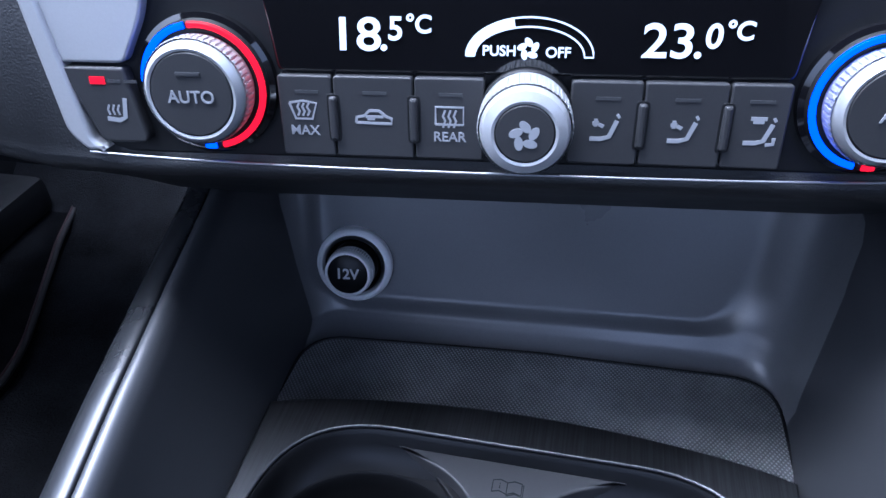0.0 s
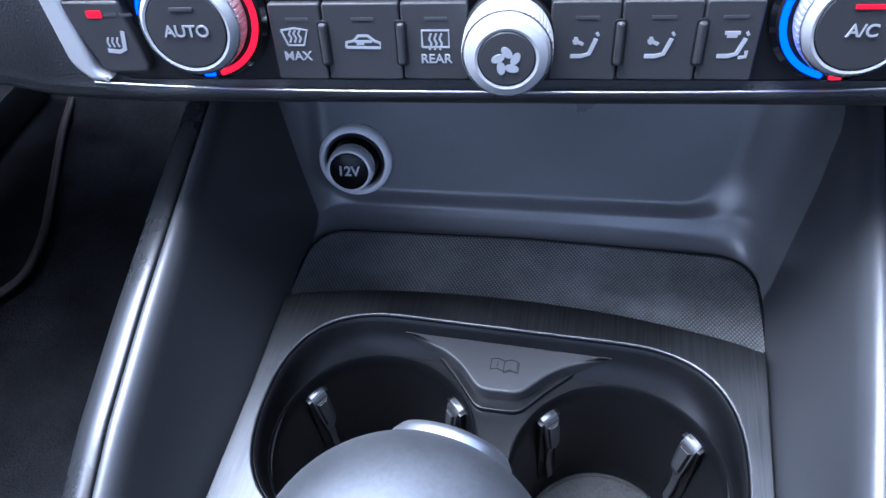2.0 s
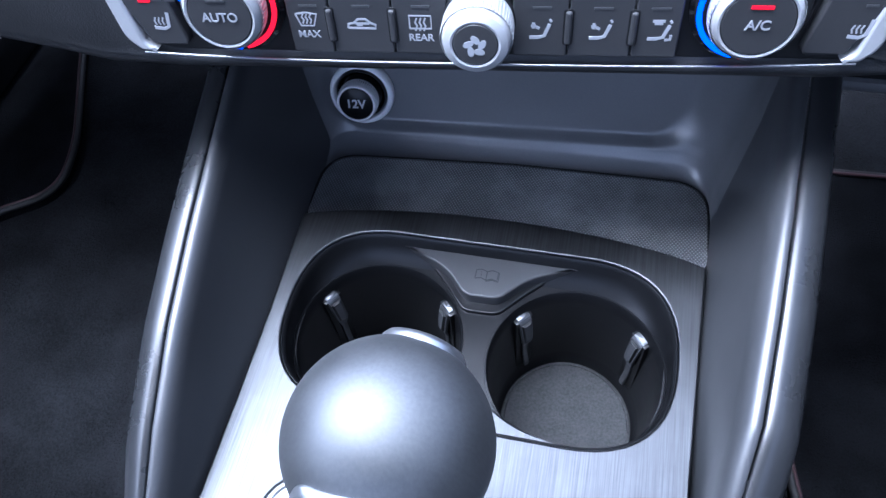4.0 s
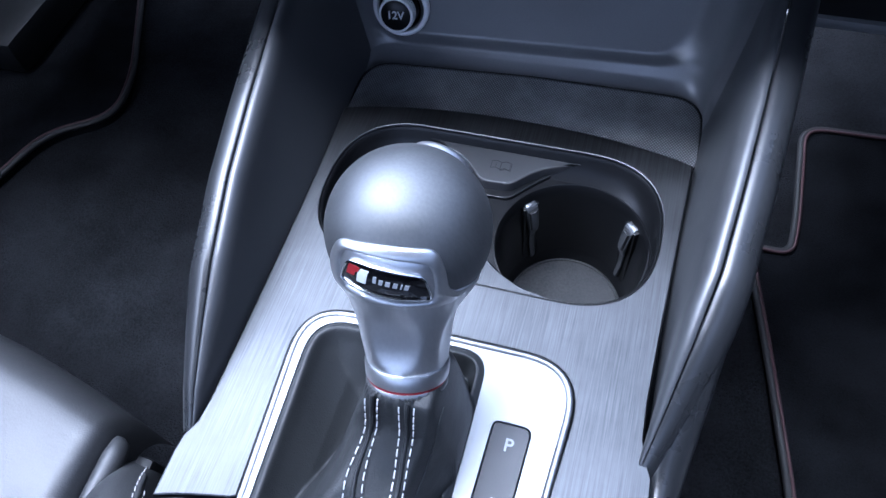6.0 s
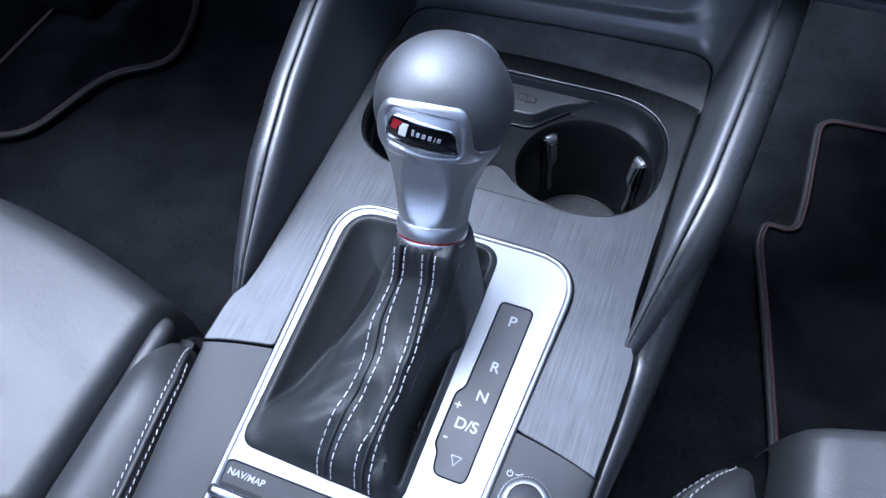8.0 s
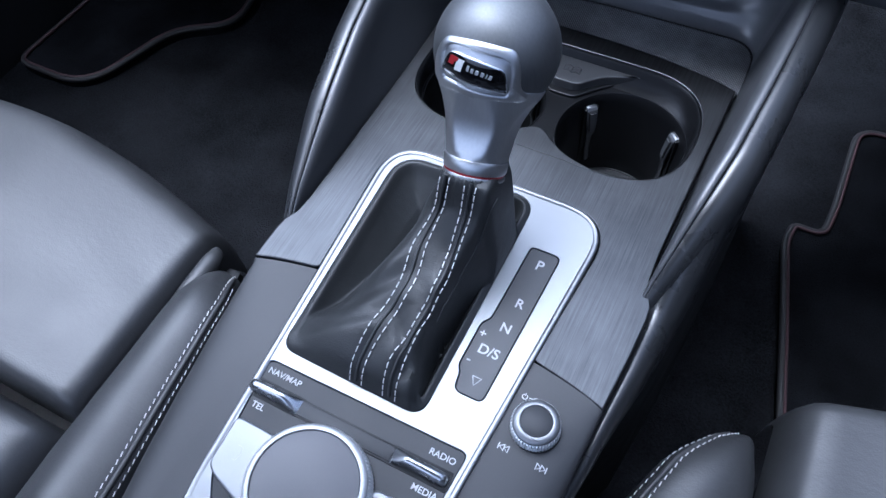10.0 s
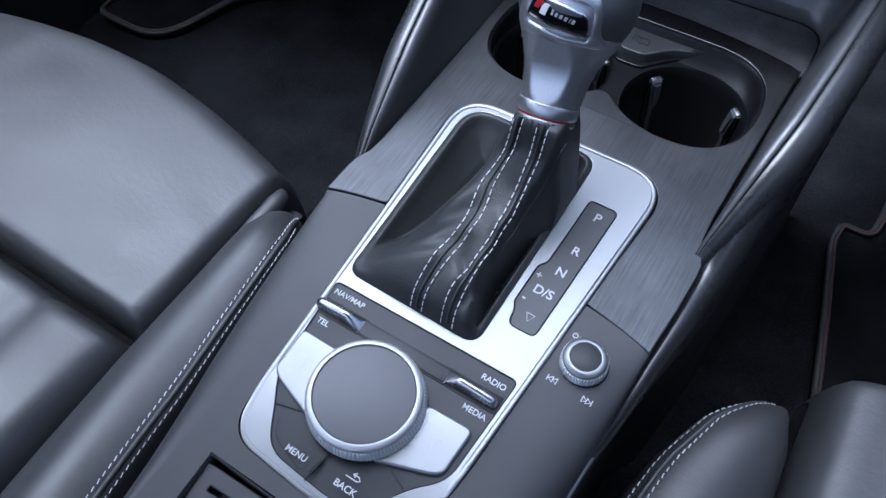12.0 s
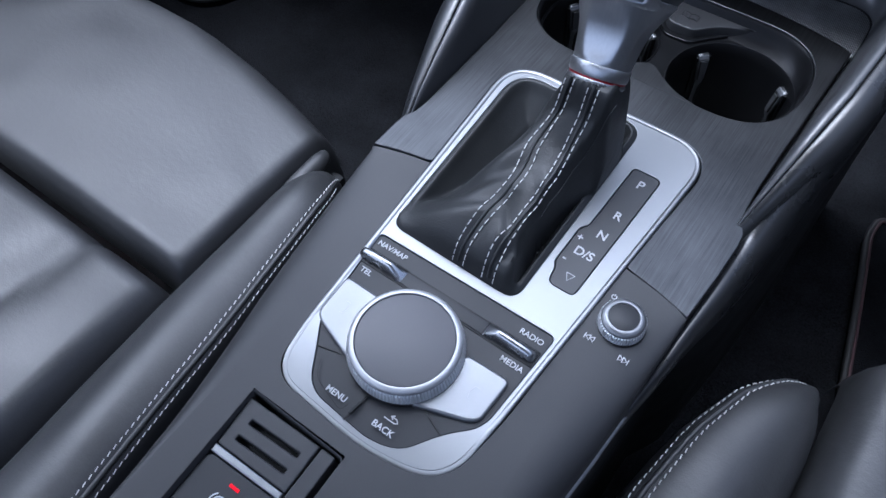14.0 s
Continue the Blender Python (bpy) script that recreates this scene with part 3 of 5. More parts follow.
def cup_holder(c):
    LEDGE = -0.0150
    h = part("cup_holder", slab(inset(CUPS, 0.0036), LEDGE - 0.002, LEDGE, 0.0004, [circle(-0.0478, 0.1868, 0.0405), circle(0.0466, 0.1868, 0.0405)]), WELL, c, "black twin cup holder insert")
    # rolled edge of the opening and its wall, which slopes in to the two wells
    bm = bmesh.new()
    rows = [[(p.x, p.y, z) for p in inset(CUPS, d)] for d, z in ((0.0002, -0.0012), (0.0005, -0.0011), (0.0009, -0.0015), (0.0018, -0.0030))]
    for t, z in ((0.18, -0.0062), (0.42, -0.0098), (0.72, -0.0128), (1.0, LEDGE + 0.0002)):
        row = []
        for p in inset(CUPS, 0.0018):
            c = Vector((max(-0.0478, min(0.0466, p.x)), 0.1868))
            q = c + (p - c).normalized() * 0.0414
            row.append((p.x + (q.x - p.x) * t, p.y + (q.y - p.y) * t, z))
        rows.append(row)
    loops(bm, rows)
    part("opening_rim", bm, WELL, h, "", 60)
    for x in (-0.0478, 0.0466):
        m = Matrix.Translation((x, 0.1868, 0))
        bm = lathe([(0.0418, LEDGE - 0.001), (0.0413, LEDGE + 0.0006), (0.0408, LEDGE + 0.0008), (0.0402, LEDGE), (0.0398, -0.024), (0.0372, -0.074), (0.0355, -0.083), (0.0320, -0.0865), (0.0, -0.0865)], 64, m)
        part("cup_well", bm, WELL, h, "", 50)
        part("cup_mat", lathe([(0.0345, -0.0865), (0.0345, -0.0832), (0.0338, -0.0824), (0.0328, -0.0822), (0.0322, -0.0828), (0.0, -0.0828)], 56, m), CUPMAT, h, "dusty round rubber cup mat", 40)
    # plate with the manual symbol, over a stepped bridge between the wells
    tri = rounded([(-0.0455, 0.2358, 0.0008), (-0.0215, 0.2262, 0.016), (-0.0098, 0.2125, 0.004), (0.0070, 0.2130, 0.004), (0.0200, 0.2270, 0.016), (0.0425, 0.2358, 0.0008)], 7)
    plate = part("front_plate", slab(tri, -0.0160, -0.0062, 0.0010), BUTTON, h, "dark grey satin plate with a manual symbol")
    bridge = rounded([(-0.0300, 0.2300, 0.002), (-0.0212, 0.2210, 0.010), (-0.0100, 0.2075, 0.004), (0.0072, 0.2080, 0.004), (0.0190, 0.2215, 0.010), (0.0280, 0.2300, 0.002)], 6)
    part("bridge", slab(bridge, -0.030, -0.0128, 0.0007), WELL, h)
    web = rounded([(-0.0062, 0.160, 0), (0.0050, 0.160, 0), (0.0060, 0.212, 0), (-0.0072, 0.212, 0)])
    part("web", slab(web, -0.070, LEDGE - 0.0030, 0.0015), WELL, h)
    back = rounded([(-0.042, 0.1468, 0.0), (0.042, 0.1468, 0.0), (0.0200, 0.1520, 0.014), (-0.0005, 0.1680, 0.008), (-0.0200, 0.1520, 0.014)], 6)
    part("back_web", slab(back, -0.016, -0.0026, 0.0008), BRUSHED, h, "brushed grey web between the cups")
    m = Matrix.Translation((-0.0010, 0.2250, -0.0062))
    b = [[(-0.0054, -0.0026), (-0.0054, 0.0024), (-0.0026, 0.0030), (0, 0.0020), (0.0026, 0.0030), (0.0054, 0.0024), (0.0054, -0.0026), (0.0026, -0.0018), (0, -0.0030), (-0.0026, -0.0018), (-0.0054, -0.0026)],
         [(0, 0.0020), (0, -0.0030)], [(-0.0027, -0.0008), (-0.0027, 0.0004)], [(-0.0027, 0.0011), (-0.0027, 0.0015)], [(0.0060, 0.0020), (0.0060, -0.0032), (0.0030, -0.0024), (0, -0.0036)]]
    part("manual_symbol", bar_strokes(b, 0.00036, m), RAIL, plate)
    for x, angles in ((-0.0478, (146, 42)), (0.0466, (136, 40))):
        for a in angles:
            clip(h, x, 0.1868, a)


def clip(h, x, y, a):
    """A sprung cup clip in its pocket on the wall of the well."""
    m = Matrix.Translation((x, y, 0)) @ Matrix.Rotation(radians(a), 4, "Z")
    part("clip_pocket", box(0.0368, 0.0412, -0.0052, 0.0052, -0.074, -0.0225, 0.0006, m), WELL, h)
    prof = [(0.0400, -0.0215), (0.0378, -0.0218), (0.0358, -0.0240), (0.0344, -0.0330), (0.0336, -0.0400), (0.0338, -0.0430), (0.0354, -0.0485), (0.0354, -0.0600), (0.0336, -0.0690), (0.0342, -0.0715)]
    wid = [0.0034, 0.0037, 0.0037, 0.0035, 0.0032, 0.0028, 0.0019, 0.0016, 0.0015, 0.0012]
    bm = bmesh.new()
    loops(bm, [[(r, -w, z), (r, w, z), (r + 0.0018, w, z - 0.0006), (r + 0.0018, -w, z - 0.0006)] for (r, z), w in zip(prof, wid)], m, True, True)
    bmesh.ops.bevel(bm, geom=list(bm.edges), offset=0.0003, segments=1, affect="EDGES")
    k = part("spring_clip", bm, CLIPM, h, "satin metal spring clip", 40)
    face = [(0.0352, -0.0252, 0.0023), (0.0340, -0.0330, 0.0021), (0.0333, -0.0392, 0.0018)]
    for name, grow, out, mat, label in (("pad_seat", 0.0005, 0.0003, BLACK, "black recess round the pad"), ("grip_pad", 0.0, 0.0008, PLATE, "dark rubber grip pad")):
        bm = bmesh.new()
        rows = []
        for r, z, w in (face[0], face[1], face[2]):
            z += grow if r > 0.035 else (-grow if r < 0.0335 else 0)
            w += grow
            rows.append([(r + 0.0004, -w, z), (r + 0.0004, w, z), (r - out, w * 0.86, z), (r - out, -w * 0.86, z)])
        loops(bm, rows, m, True, True)
        part(name, bm, mat, k, label)


def socket():
    o = thing("power_socket", (-0.087, 0.3175, 0.0145), "chrome ringed twelve volt socket with black plug in the tray wall", "power socket")
    m = Matrix.Translation((-0.0872, 0.3168, 0.0144)) @ Matrix.Rotation(radians(5), 4, "Z") @ Matrix.Rotation(radians(90 - 19), 4, "X")
    part("ring", lathe([(0.0180, -0.008), (0.0180, 0.0008), (0.0174, 0.0022), (0.0162, 0.0030), (0.0150, 0.0024), (0.0145, 0.0004), (0.0143, -0.008)], 64, m), BRIGHT, o, "bright silver ring")
    part("bezel", lathe([(0.0144, -0.006), (0.0141, 0.0014), (0.0133, 0.0026), (0.0122, 0.0022), (0.0114, 0.0004), (0.0112, -0.004)], 56, m), GLOSS, o, "gloss black bezel")
    m = m @ Matrix.Translation((0, 0, 0.0042))
    part("plug", lathe([(0.0106, -0.009), (0.0106, 0.0030), (0.0101, 0.0040)], 56, m), BLACK, o)
    part("knurled_ring", knurl(0.0107, 0.0012, 0.0072, 56, 0.00045, m), BRIGHT, o, "knurled chrome plug ring", 20)
    part("plug_ring", lathe([(0.0108, 0.0070), (0.0109, 0.0080), (0.0104, 0.0094), (0.0097, 0.0098), (0.0093, 0.0094)], 56, m), BRIGHT, o, "polished chrome rim")
    part("cap", lathe([(0.0094, 0.0090), (0.0086, 0.0096), (0.0, 0.0100)], 48, m), WELL, o, "black cap with printed voltage")
    letters("voltage_print", "12V", 0.0068, m @ Matrix.Translation((0.0, 0.0002, 0.0102)), WHITE, o, thick=0.00014)
    return o


# ---- shift gate and gear lever
def sag(bm):
    """The rear of the frame slopes gently down."""
    for v in bm.verts:
        if v.co.y < -0.092 and v.co.z > -0.0012:
            v.co.z -= 0.0030 * ((-0.092 - v.co.y) / 0.0440) ** 1.5


def gear_surround():
    g = thing("gear_surround", (XC, 0.0, 0.0), "satin silver frame round gear lever and rotary controls", "gear surround")
    bm = slab(inset(FRAME_OUT, 0.0022), -0.004, 0.0012, 0.0004, [BOOT_RIM, CTRL, inset(GATE, -0.0003)])
    sag(bm)
    part("frame", bm, SILVER, g, "flat satin silver plate")
    bm = bmesh.new()
    rows = []
    for d, z in ((0.0, -0.002), (0.0, 0.0009), (0.0003, 0.0015), (0.0008, 0.0019), (0.0015, 0.0021), (0.0023, 0.0019), (0.0030, 0.0015), (0.0036, 0.0008)):
        rows.append([(p.x, p.y, z if z < 0.001 else 0.0009 + (z - 0.0009) * max(0.12, min(1.0, (p.y + 0.112) / 0.035))) for p in inset(FRAME_OUT, d)])
    loops(bm, rows)
    sag(bm)
    part("bead", bm, SILVER, g, "rounded silver outer bead", 60)
    p = part("gate_plate", slab(GATE, -0.004, 0.0008, 0.0005), PLATE, g, "dark grey plate with shift positions")
    for body, x, y, s in (("P", 0.0405, 0.0700, 0.0082), ("R", 0.0402, 0.0440, 0.0076), ("N", 0.0395, 0.0280, 0.0076), ("D/S", 0.0372, 0.0125, 0.0076), ("+", 0.0302, 0.0205, 0.0066), ("-", 0.0300, 0.0050, 0.0072)):
        letters("shift_print", body, s, Matrix.Translation((x, y, 0.0010)), WHITE, p, thick=0.0001)
    tri = [[(-0.0024, 0.0022), (0.0024, 0.0022), (0, -0.0024), (-0.0024, 0.0022)]]
    part("shift_symbol", bar_strokes(tri, 0.0005, Matrix.Translation((0.0380, -0.0045, 0.0009))), WHITE, p)
    return g


BALL = Vector((-0.0020, 0.1018, 0.1102))
COLLAR = Vector((0.0030, 0.0668, 0.0640))
AXIS = (BALL - COLLAR).normalized()


def lever_frame():
    """Axes of the knob: z along the lever, -y towards the rear seats."""
    z = AXIS
    x = Vector((1, 0, 0)) - z * z.x
    x.normalize()
    y = z.cross(x)
    return Matrix((x, y, z)).transposed().to_4x4()


def gear_lever():
    g = thing("gear_lever", (-0.018, 0.035, 0.0), "satin silver ball gear lever with stitched black leather gaiter", "gear lever")
    L = Matrix.Translation(COLLAR) @ lever_frame()
    S = (BALL - COLLAR).length
    R = 0.0286
    # ball
    prof = [(R * math.sin(radians(a)), S - R * math.cos(radians(a))) for a in range(54, 181, 3)]
    prof = [(0.0190, S - R * math.cos(radians(54)) - 0.0002)] + prof[:-1] + [(0.0, S + R)]
    part("ball", lathe(prof, 84, L), KNOB_SATIN, g, "satin grey rounded knob", 60)
    # neck: flares from a round base ring to the ball, with flat facets between
    bm = bmesh.new()
    rows = []
    top = S - R * math.sin(radians(31))
    for r, t, k in ((0.0140, 0.195, 1), (0.0147, 0.20, 0.99), (0.0150, 0.215, 0.97), (0.0156, 0.28, 0.91), (0.0163, 0.36, 0.865), (0.0170, 0.44, 0.845), (0.0177, 0.52, 0.84), (0.0185, 0.60, 0.848),
                    (0.0193, 0.67, 0.868), (0.0202, 0.735, 0.90), (0.0212, 0.80, 0.935), (0.0225, 0.86, 0.96), (0.0237, 0.915, 0.985), (0.0245, 0.955, 1), (0.0250, 0.985, 1), (0.0251, 1.0, 1), (0.0247, 1.012, 1), (0.0234, 1.016, 1)):
        row = []
        for i in range(96):
            a = 2 * math.pi * i / 96
            # softened square: broad flats that meet in rounded edges
            m4 = (abs(math.cos(a)) ** 10 + abs(math.sin(a)) ** 10) ** (1 / 10)
            f = 1 - (1 - k / max(m4, 0.72)) * (1 if k < m4 else 0)
            row.append((r * f * math.cos(a), r * f * math.sin(a), top * t))
        rows.append(row)
    loops(bm, rows, L)
    part("neck", bm, NECK, g, "brushed silver lever neck with flat facets", 30)
    part("base_ring", lathe([(0.0138, 0.0022), (0.0149, 0.0024), (0.0153, 0.0032), (0.0156, 0.0078), (0.0153, 0.0086), (0.0145, 0.0088)], 72, L), NECK, g, "polished base ring", 30)
    part("red_ring", lathe([(0.0138, 0.0012), (0.0146, 0.0013), (0.0148, 0.0018), (0.0147, 0.0024)], 72, L), REDRING, g, "thin red ring")
    part("lower_ring", lathe([(0.0138, -0.0012), (0.0147, -0.0011), (0.0151, -0.0004), (0.0151, 0.0006), (0.0146, 0.0013)], 72, L), SILVER, g, "thin silver lower ring", 40)
    # badge shield on the rear of the ball
    C = Matrix.Translation(BALL) @ lever_frame()
    B = Matrix.Translation(BALL) @ Vector((0.14, 0.97, 0.10)).to_track_quat("Z", "Y").to_matrix().to_4x4()
    part("release_button", lathe([(0.0128, R - 0.006), (0.0126, R - 0.0018), (0.0116, R - 0.0004), (0.0095, R + 0.0004), (0.0, R + 0.0010)], 56, B), NECK, g, "satin silver release button", 60)

    def on_ball(u, v, lift):
        """Place on the ball: u degrees round, v degrees up, from the rear."""
        a, b = radians(u + 2.0), radians(v + (4.5 if v > -36 else 4.5 * (v + 46) / 10))
        d = Vector((math.sin(a) * math.cos(b), -math.cos(a) * math.cos(b), math.sin(b)))
        return C @ (d * (R + lift))

    def patch(name, outline, lift, mat, label, inner=None, parent=g, edge=0.0, round_off=1.2, lip=0.0):
        """A raised plate on the ball inside an outline, or a band between two outlines."""
        bm = bmesh.new()
        outline = finely(outline)
        rows = []
        for d, h in ((0.0, -0.001), (0.0, edge + (lift - edge) * 0.4), (round_off * 0.3, edge + (lift - edge) * 0.8), (round_off, lift)):
            rows.append([on_ball(p.x, p.y, h) for p in inset(outline, d)])
        mid = inset(outline, round_off)
        if inner:
            # project the inner outline along rays from its middle, so that the two rings keep step
            cx, cy = sum(p.x for p in inner) / len(inner), sum(p.y for p in inner) / len(inner)
            core = finely(inner, 0.5)
            hole = []
            for p in mid:
                a = math.atan2(p.y - cy, p.x - cx)
                hole.append(min(core, key=lambda q: abs(math.remainder(math.atan2(q.y - cy, q.x - cx) - a, 2 * math.pi))))
            for t, h in ((0.35, lift + lip), (0.70, lift + lip), (0.90, lift + lip * 0.6), (1.0, lift - 0.0009)):
                rows.append([on_ball(p.x + (q.x - p.x) * t, p.y + (q.y - p.y) * t, h) for p, q in zip(mid, hole)])
            loops(bm, rows)
        else:
            cx, cy = sum(p.x for p in mid) / len(mid), sum(p.y for p in mid) / len(mid)
            for t in (0.85, 0.7, 0.55, 0.4, 0.25, 0.1):
                rows.append([on_ball(cx + (p.x - cx) * t, cy + (p.y - cy) * t, lift) for p in mid])
            loops(bm, rows, close_end=True)
        return part(name, bm, mat, parent, label, 60)

    shield = rounded([(-62, -46, 3), (62, -46, 3), (62, -37, 6), (45, -31, 12), (39, -12, 12), (33, 1.5, 11), (0, 4.0, 20), (-33, 2.5, 13), (-42, -9, 14), (-50, -24, 14), (-62, -35, 8)], 8)
    well = rounded([(-36, -32, 4), (0, -38, 20), (35, -38, 5), (31, -14, 8), (27, -8, 8), (0, -4.5, 20), (-24, -3.0, 8), (-31, -8, 8)], 7)
    patch("badge_shield", shield, 0.0013, NECK, "silver badge shield", well, round_off=2.4, lip=0.0005)
    patch("badge_recess", [p * 1.0 for p in inset(well, -1.0)], 0.0006, NECK, "silver badge recess")
    frame_o = rounded([(-36, -26.0, 4), (0, -34.0, 30), (34.0, -36.0, 5), (26.0, -15.0, 6), (0, -10.5, 25), (-23, -7.5, 6)], 7)
    frame_i = inset(finely(frame_o), 1.7)
    patch("badge_frame", frame_o, 0.0018, CHROME, "chrome badge frame", frame_i, edge=0.0006, round_off=0.5)
    b = patch("badge", inset(frame_i, -0.4), 0.0012, GLOSS, "gloss black badge with red and white marks", round_off=0.3)

    def mark(name, u0, u1, v0, v1, lean, mat, slope=-0.16):
        bm = bmesh.new()
        lo = [(u0, v0 + slope * u0), (u1, v0 + slope * u1), (u1 + lean, v1 + slope * u1), (u0 + lean, v1 + slope * u0)]
        loops(bm, [[on_ball(u, v, 0.0011) for u, v in lo], [on_ball(u, v, 0.0015) for u, v in lo]], close_end=True)
        part(name, bm, mat, b)

    mark("red_mark", -26.0, -20.0, -22.5, -15.5, 3.5, REDRING)
    mark("red_mark", -20.0, -16.5, -19.0, -15.5, 2.0, REDRING)
    mark("white_mark", -19.0, -12.5, -26.0, -19.0, 2.5, WHITE)
    mark("white_mark", -16.0, -10.5, -19.0, -16.0, 2.0, WHITE)
    for k, w in enumerate((2.6, 3.0, 3.6, 3.6, 1.2, 3.4)):
        u0 = (-7.0, -3.2, 1.0, 5.8, 10.6, 13.0)[k]
        mark("pale_bar", u0, u0 + w * 0.8, -23.0, -19.6 + (1.2 if k == 0 else 0), 1.0, GREYPRINT)
    gaiter(g)
    return g


# crest of the gaiter along the car: y, height, left shoulder, fall to the left, right shoulder
CREST = [(-0.0320, 0.0005, -0.0280, 0.06, 0.0162), (-0.0285, 0.0125, -0.0275, 0.36, 0.0152), (-0.0220, 0.0205, -0.0265, 0.55, 0.0140), (-0.0100, 0.0270, -0.0255, 0.9, 0.0114), (0.0050, 0.0315, -0.0240, 1.5, 0.0110),
         (0.0300, 0.0410, -0.0205, 2.3, 0.0118), (0.0480, 0.0560, -0.0150, 3.2, 0.0158), (0.0545, 0.0720, -0.0120, 3.8, 0.0180), (0.0800, 0.0640, -0.0118, 4.5, 0.0168), (0.0860, 0.0520, -0.0110, 4.5, 0.0150), (0.1000, -0.012, -0.0100, 4.0, 0.0140), (0.112, -0.030, -0.01, 4.0, 0.014)]


# folds pressed into the leather: from x, y to x, y, depth (minus: hollow) and width, in millimetres
FOLDS = [(-12, 63, -31, 38, -3.2, 5.0), (-21, 68, -36, 52, 1.6, 5.0), (-13, 29, -34, 12, 2.4, 5.0), (-13, 17, -37, -4, -3.4, 4.6), (-12, 1, -32, -14, -2.4, 3.6), (-20, -10, -42, -20, 1.8, 4.6),
         (12, -12, 9, -26, -4.4, 2.8), (14, -6, 14, -22, 2.4, 2.2), (1, 40, 11, 31, -2.2, 4.0), (-3, -1, 5, -13, -2.0, 3.0), (0, -13, 1, -26, 1.6, 2.6), (11, 30, 16, 16, -2.0, 2.6), (8, 10, 13, -1, -2.0, 2.2),
         (10, 46, 18, 38, -1.8, 3.0), (-9, 44, -3, 52, -1.4, 2.6), (-12, -14, -11, -27, -1.4, 2.2), (6, -20, 8, -30, -1.8, 1.8), (4, 20, 10, 14, 1.6, 3.0), (-7, 12, -3, 4, 1.4, 3.0)]


def gaiter(g):
    """Leather gaiter between the frame's rim and the collar: a taut tent in a deep trough, with two double seams."""
    n = 216
    start = max(range(len(BOOT_RIM)), key=lambda i: -BOOT_RIM[i].y * 10 + BOOT_RIM[i].x)
    pts = BOOT_RIM[start:] + BOOT_RIM[:start]
    lens = [0.0]
    for i in range(len(pts)):
        lens.append(lens[-1] + (pts[(i + 1) % len(pts)] - pts[i]).length)

    def at(s):
        s = s % lens[-1]
        for i in range(len(pts)):
            if s <= lens[i + 1]:
                t = (s - lens[i]) / max(1e-9, lens[i + 1] - lens[i])
                return pts[i].lerp(pts[(i + 1) % len(pts)], t)
        return pts[0]

    F = lever_frame()
    P0 = COLLAR + AXIS * 0.0010
    rim = [at(lens[-1] * k / n) for k in range(n)]
    ra = np.array([(p.x, p.y) for p in rim])
    rd = np.roll(ra, -1, axis=0) - ra
    rl = np.maximum((rd ** 2).sum(axis=1), 1e-14)
    fa = np.array([f[0:2] for f in FOLDS]) * 0.001
    fd = np.array([f[2:4] for f in FOLDS]) * 0.001 - fa
    fl = (fd ** 2).sum(axis=1)
    fh, fw = np.array([f[4] for f in FOLDS]) * 0.001, np.array([f[5] for f in FOLDS]) * 0.0013

    def to_rim(x, y):
        q = np.array((x, y)) - ra
        t = np.clip((q * rd).sum(axis=1) / rl, 0, 1)
        return math.sqrt(((q - rd * t[:, None]) ** 2).sum(axis=1).min())

    def pressed(x, y):
        """Height of the folds, each fading out at its ends."""
        q = np.array((x, y)) - fa
        raw = (q * fd).sum(axis=1) / fl
        t = np.clip(raw, 0, 1)
        away = ((q - fd * t[:, None]) ** 2).sum(axis=1)
        return float((fh * np.exp(-away / fw ** 2) * (0.55 + 0.45 * np.sin(math.pi * t))).sum())

    def soft(v, w):
        return v if v / w > 20 else w * math.log1p(math.exp(v / w))

    def surface_z(x, y):
        d = to_rim(x, y)
        # rolled edge, then down into the trough
        wide = 0.0085 + 0.0085 * max(0.0, min(1.0, (-0.022 - x) / 0.022)) - 0.0025 * max(0.0, min(1.0, (x - 0.004) / 0.010))
        trough = 0.0004 + 0.0026 * math.exp(-((d - 0.0034) / 0.0028) ** 2) - (0.0250 - 0.0060 * max(0.0, min(1.0, (x - 0.002) / 0.010))) * (1 - math.exp(-(max(0, d - 0.0035) / wide) ** 1.4))
        h, left, fall, right = smooth_table(CREST, y)
        folds = 0.0040 * noise.noise(Vector((x * 38, y * 30, 3.0))) + 0.0022 * noise.noise(Vector((x * 95 + y * 40, y * 70, 8.0)))
        wave = math.sin(y * 190 + x * 60 + 1.2 * noise.noise(Vector((x * 30, y * 30, 5.0))))
        inside = max(0.0, min(1.0, d / 0.010))
        tent = h - fall * soft(left - x, 0.0040) - (3 + 9 * min(1, max(0, (y + 0.03) / 0.03))) * soft(x - right, 0.0009)
        tent += (0.22 * folds + 1.1 * pressed(x, y) + 0.00015 * wave) * inside
        k = 0.0018
        m = max(trough, tent)
        return m + k * math.log(math.exp((trough - m) / k) + math.exp((tent - m) / k)) - k * 0.3 * inside

    def point(k, s):
        """Point of the gaiter on spoke k, from the rim (s = 0) to the collar (s = 1)."""
        p = rim[k % n]
        a = math.atan2((p.y - P0.y) * 0.8, p.x - P0.x)
        e = P0 + (F.to_3x3() @ Vector((math.cos(a), math.sin(a), 0))) * 0.0142
        x, y = p.x + (e.x - p.x) * s, p.y + (e.y - p.y) * s
        b = max(0.0, min(1.0, (s - 0.93) / 0.07))
        b = b * b * (3 - 2 * b)
        z = surface_z(x, y)
        gather = 0.0006 * math.sin(k * 0.7) * math.sin(math.pi * b)
        return Vector((x, y, 0.0003 if s == 0 else z * (1 - b) + e.z * b + gather))

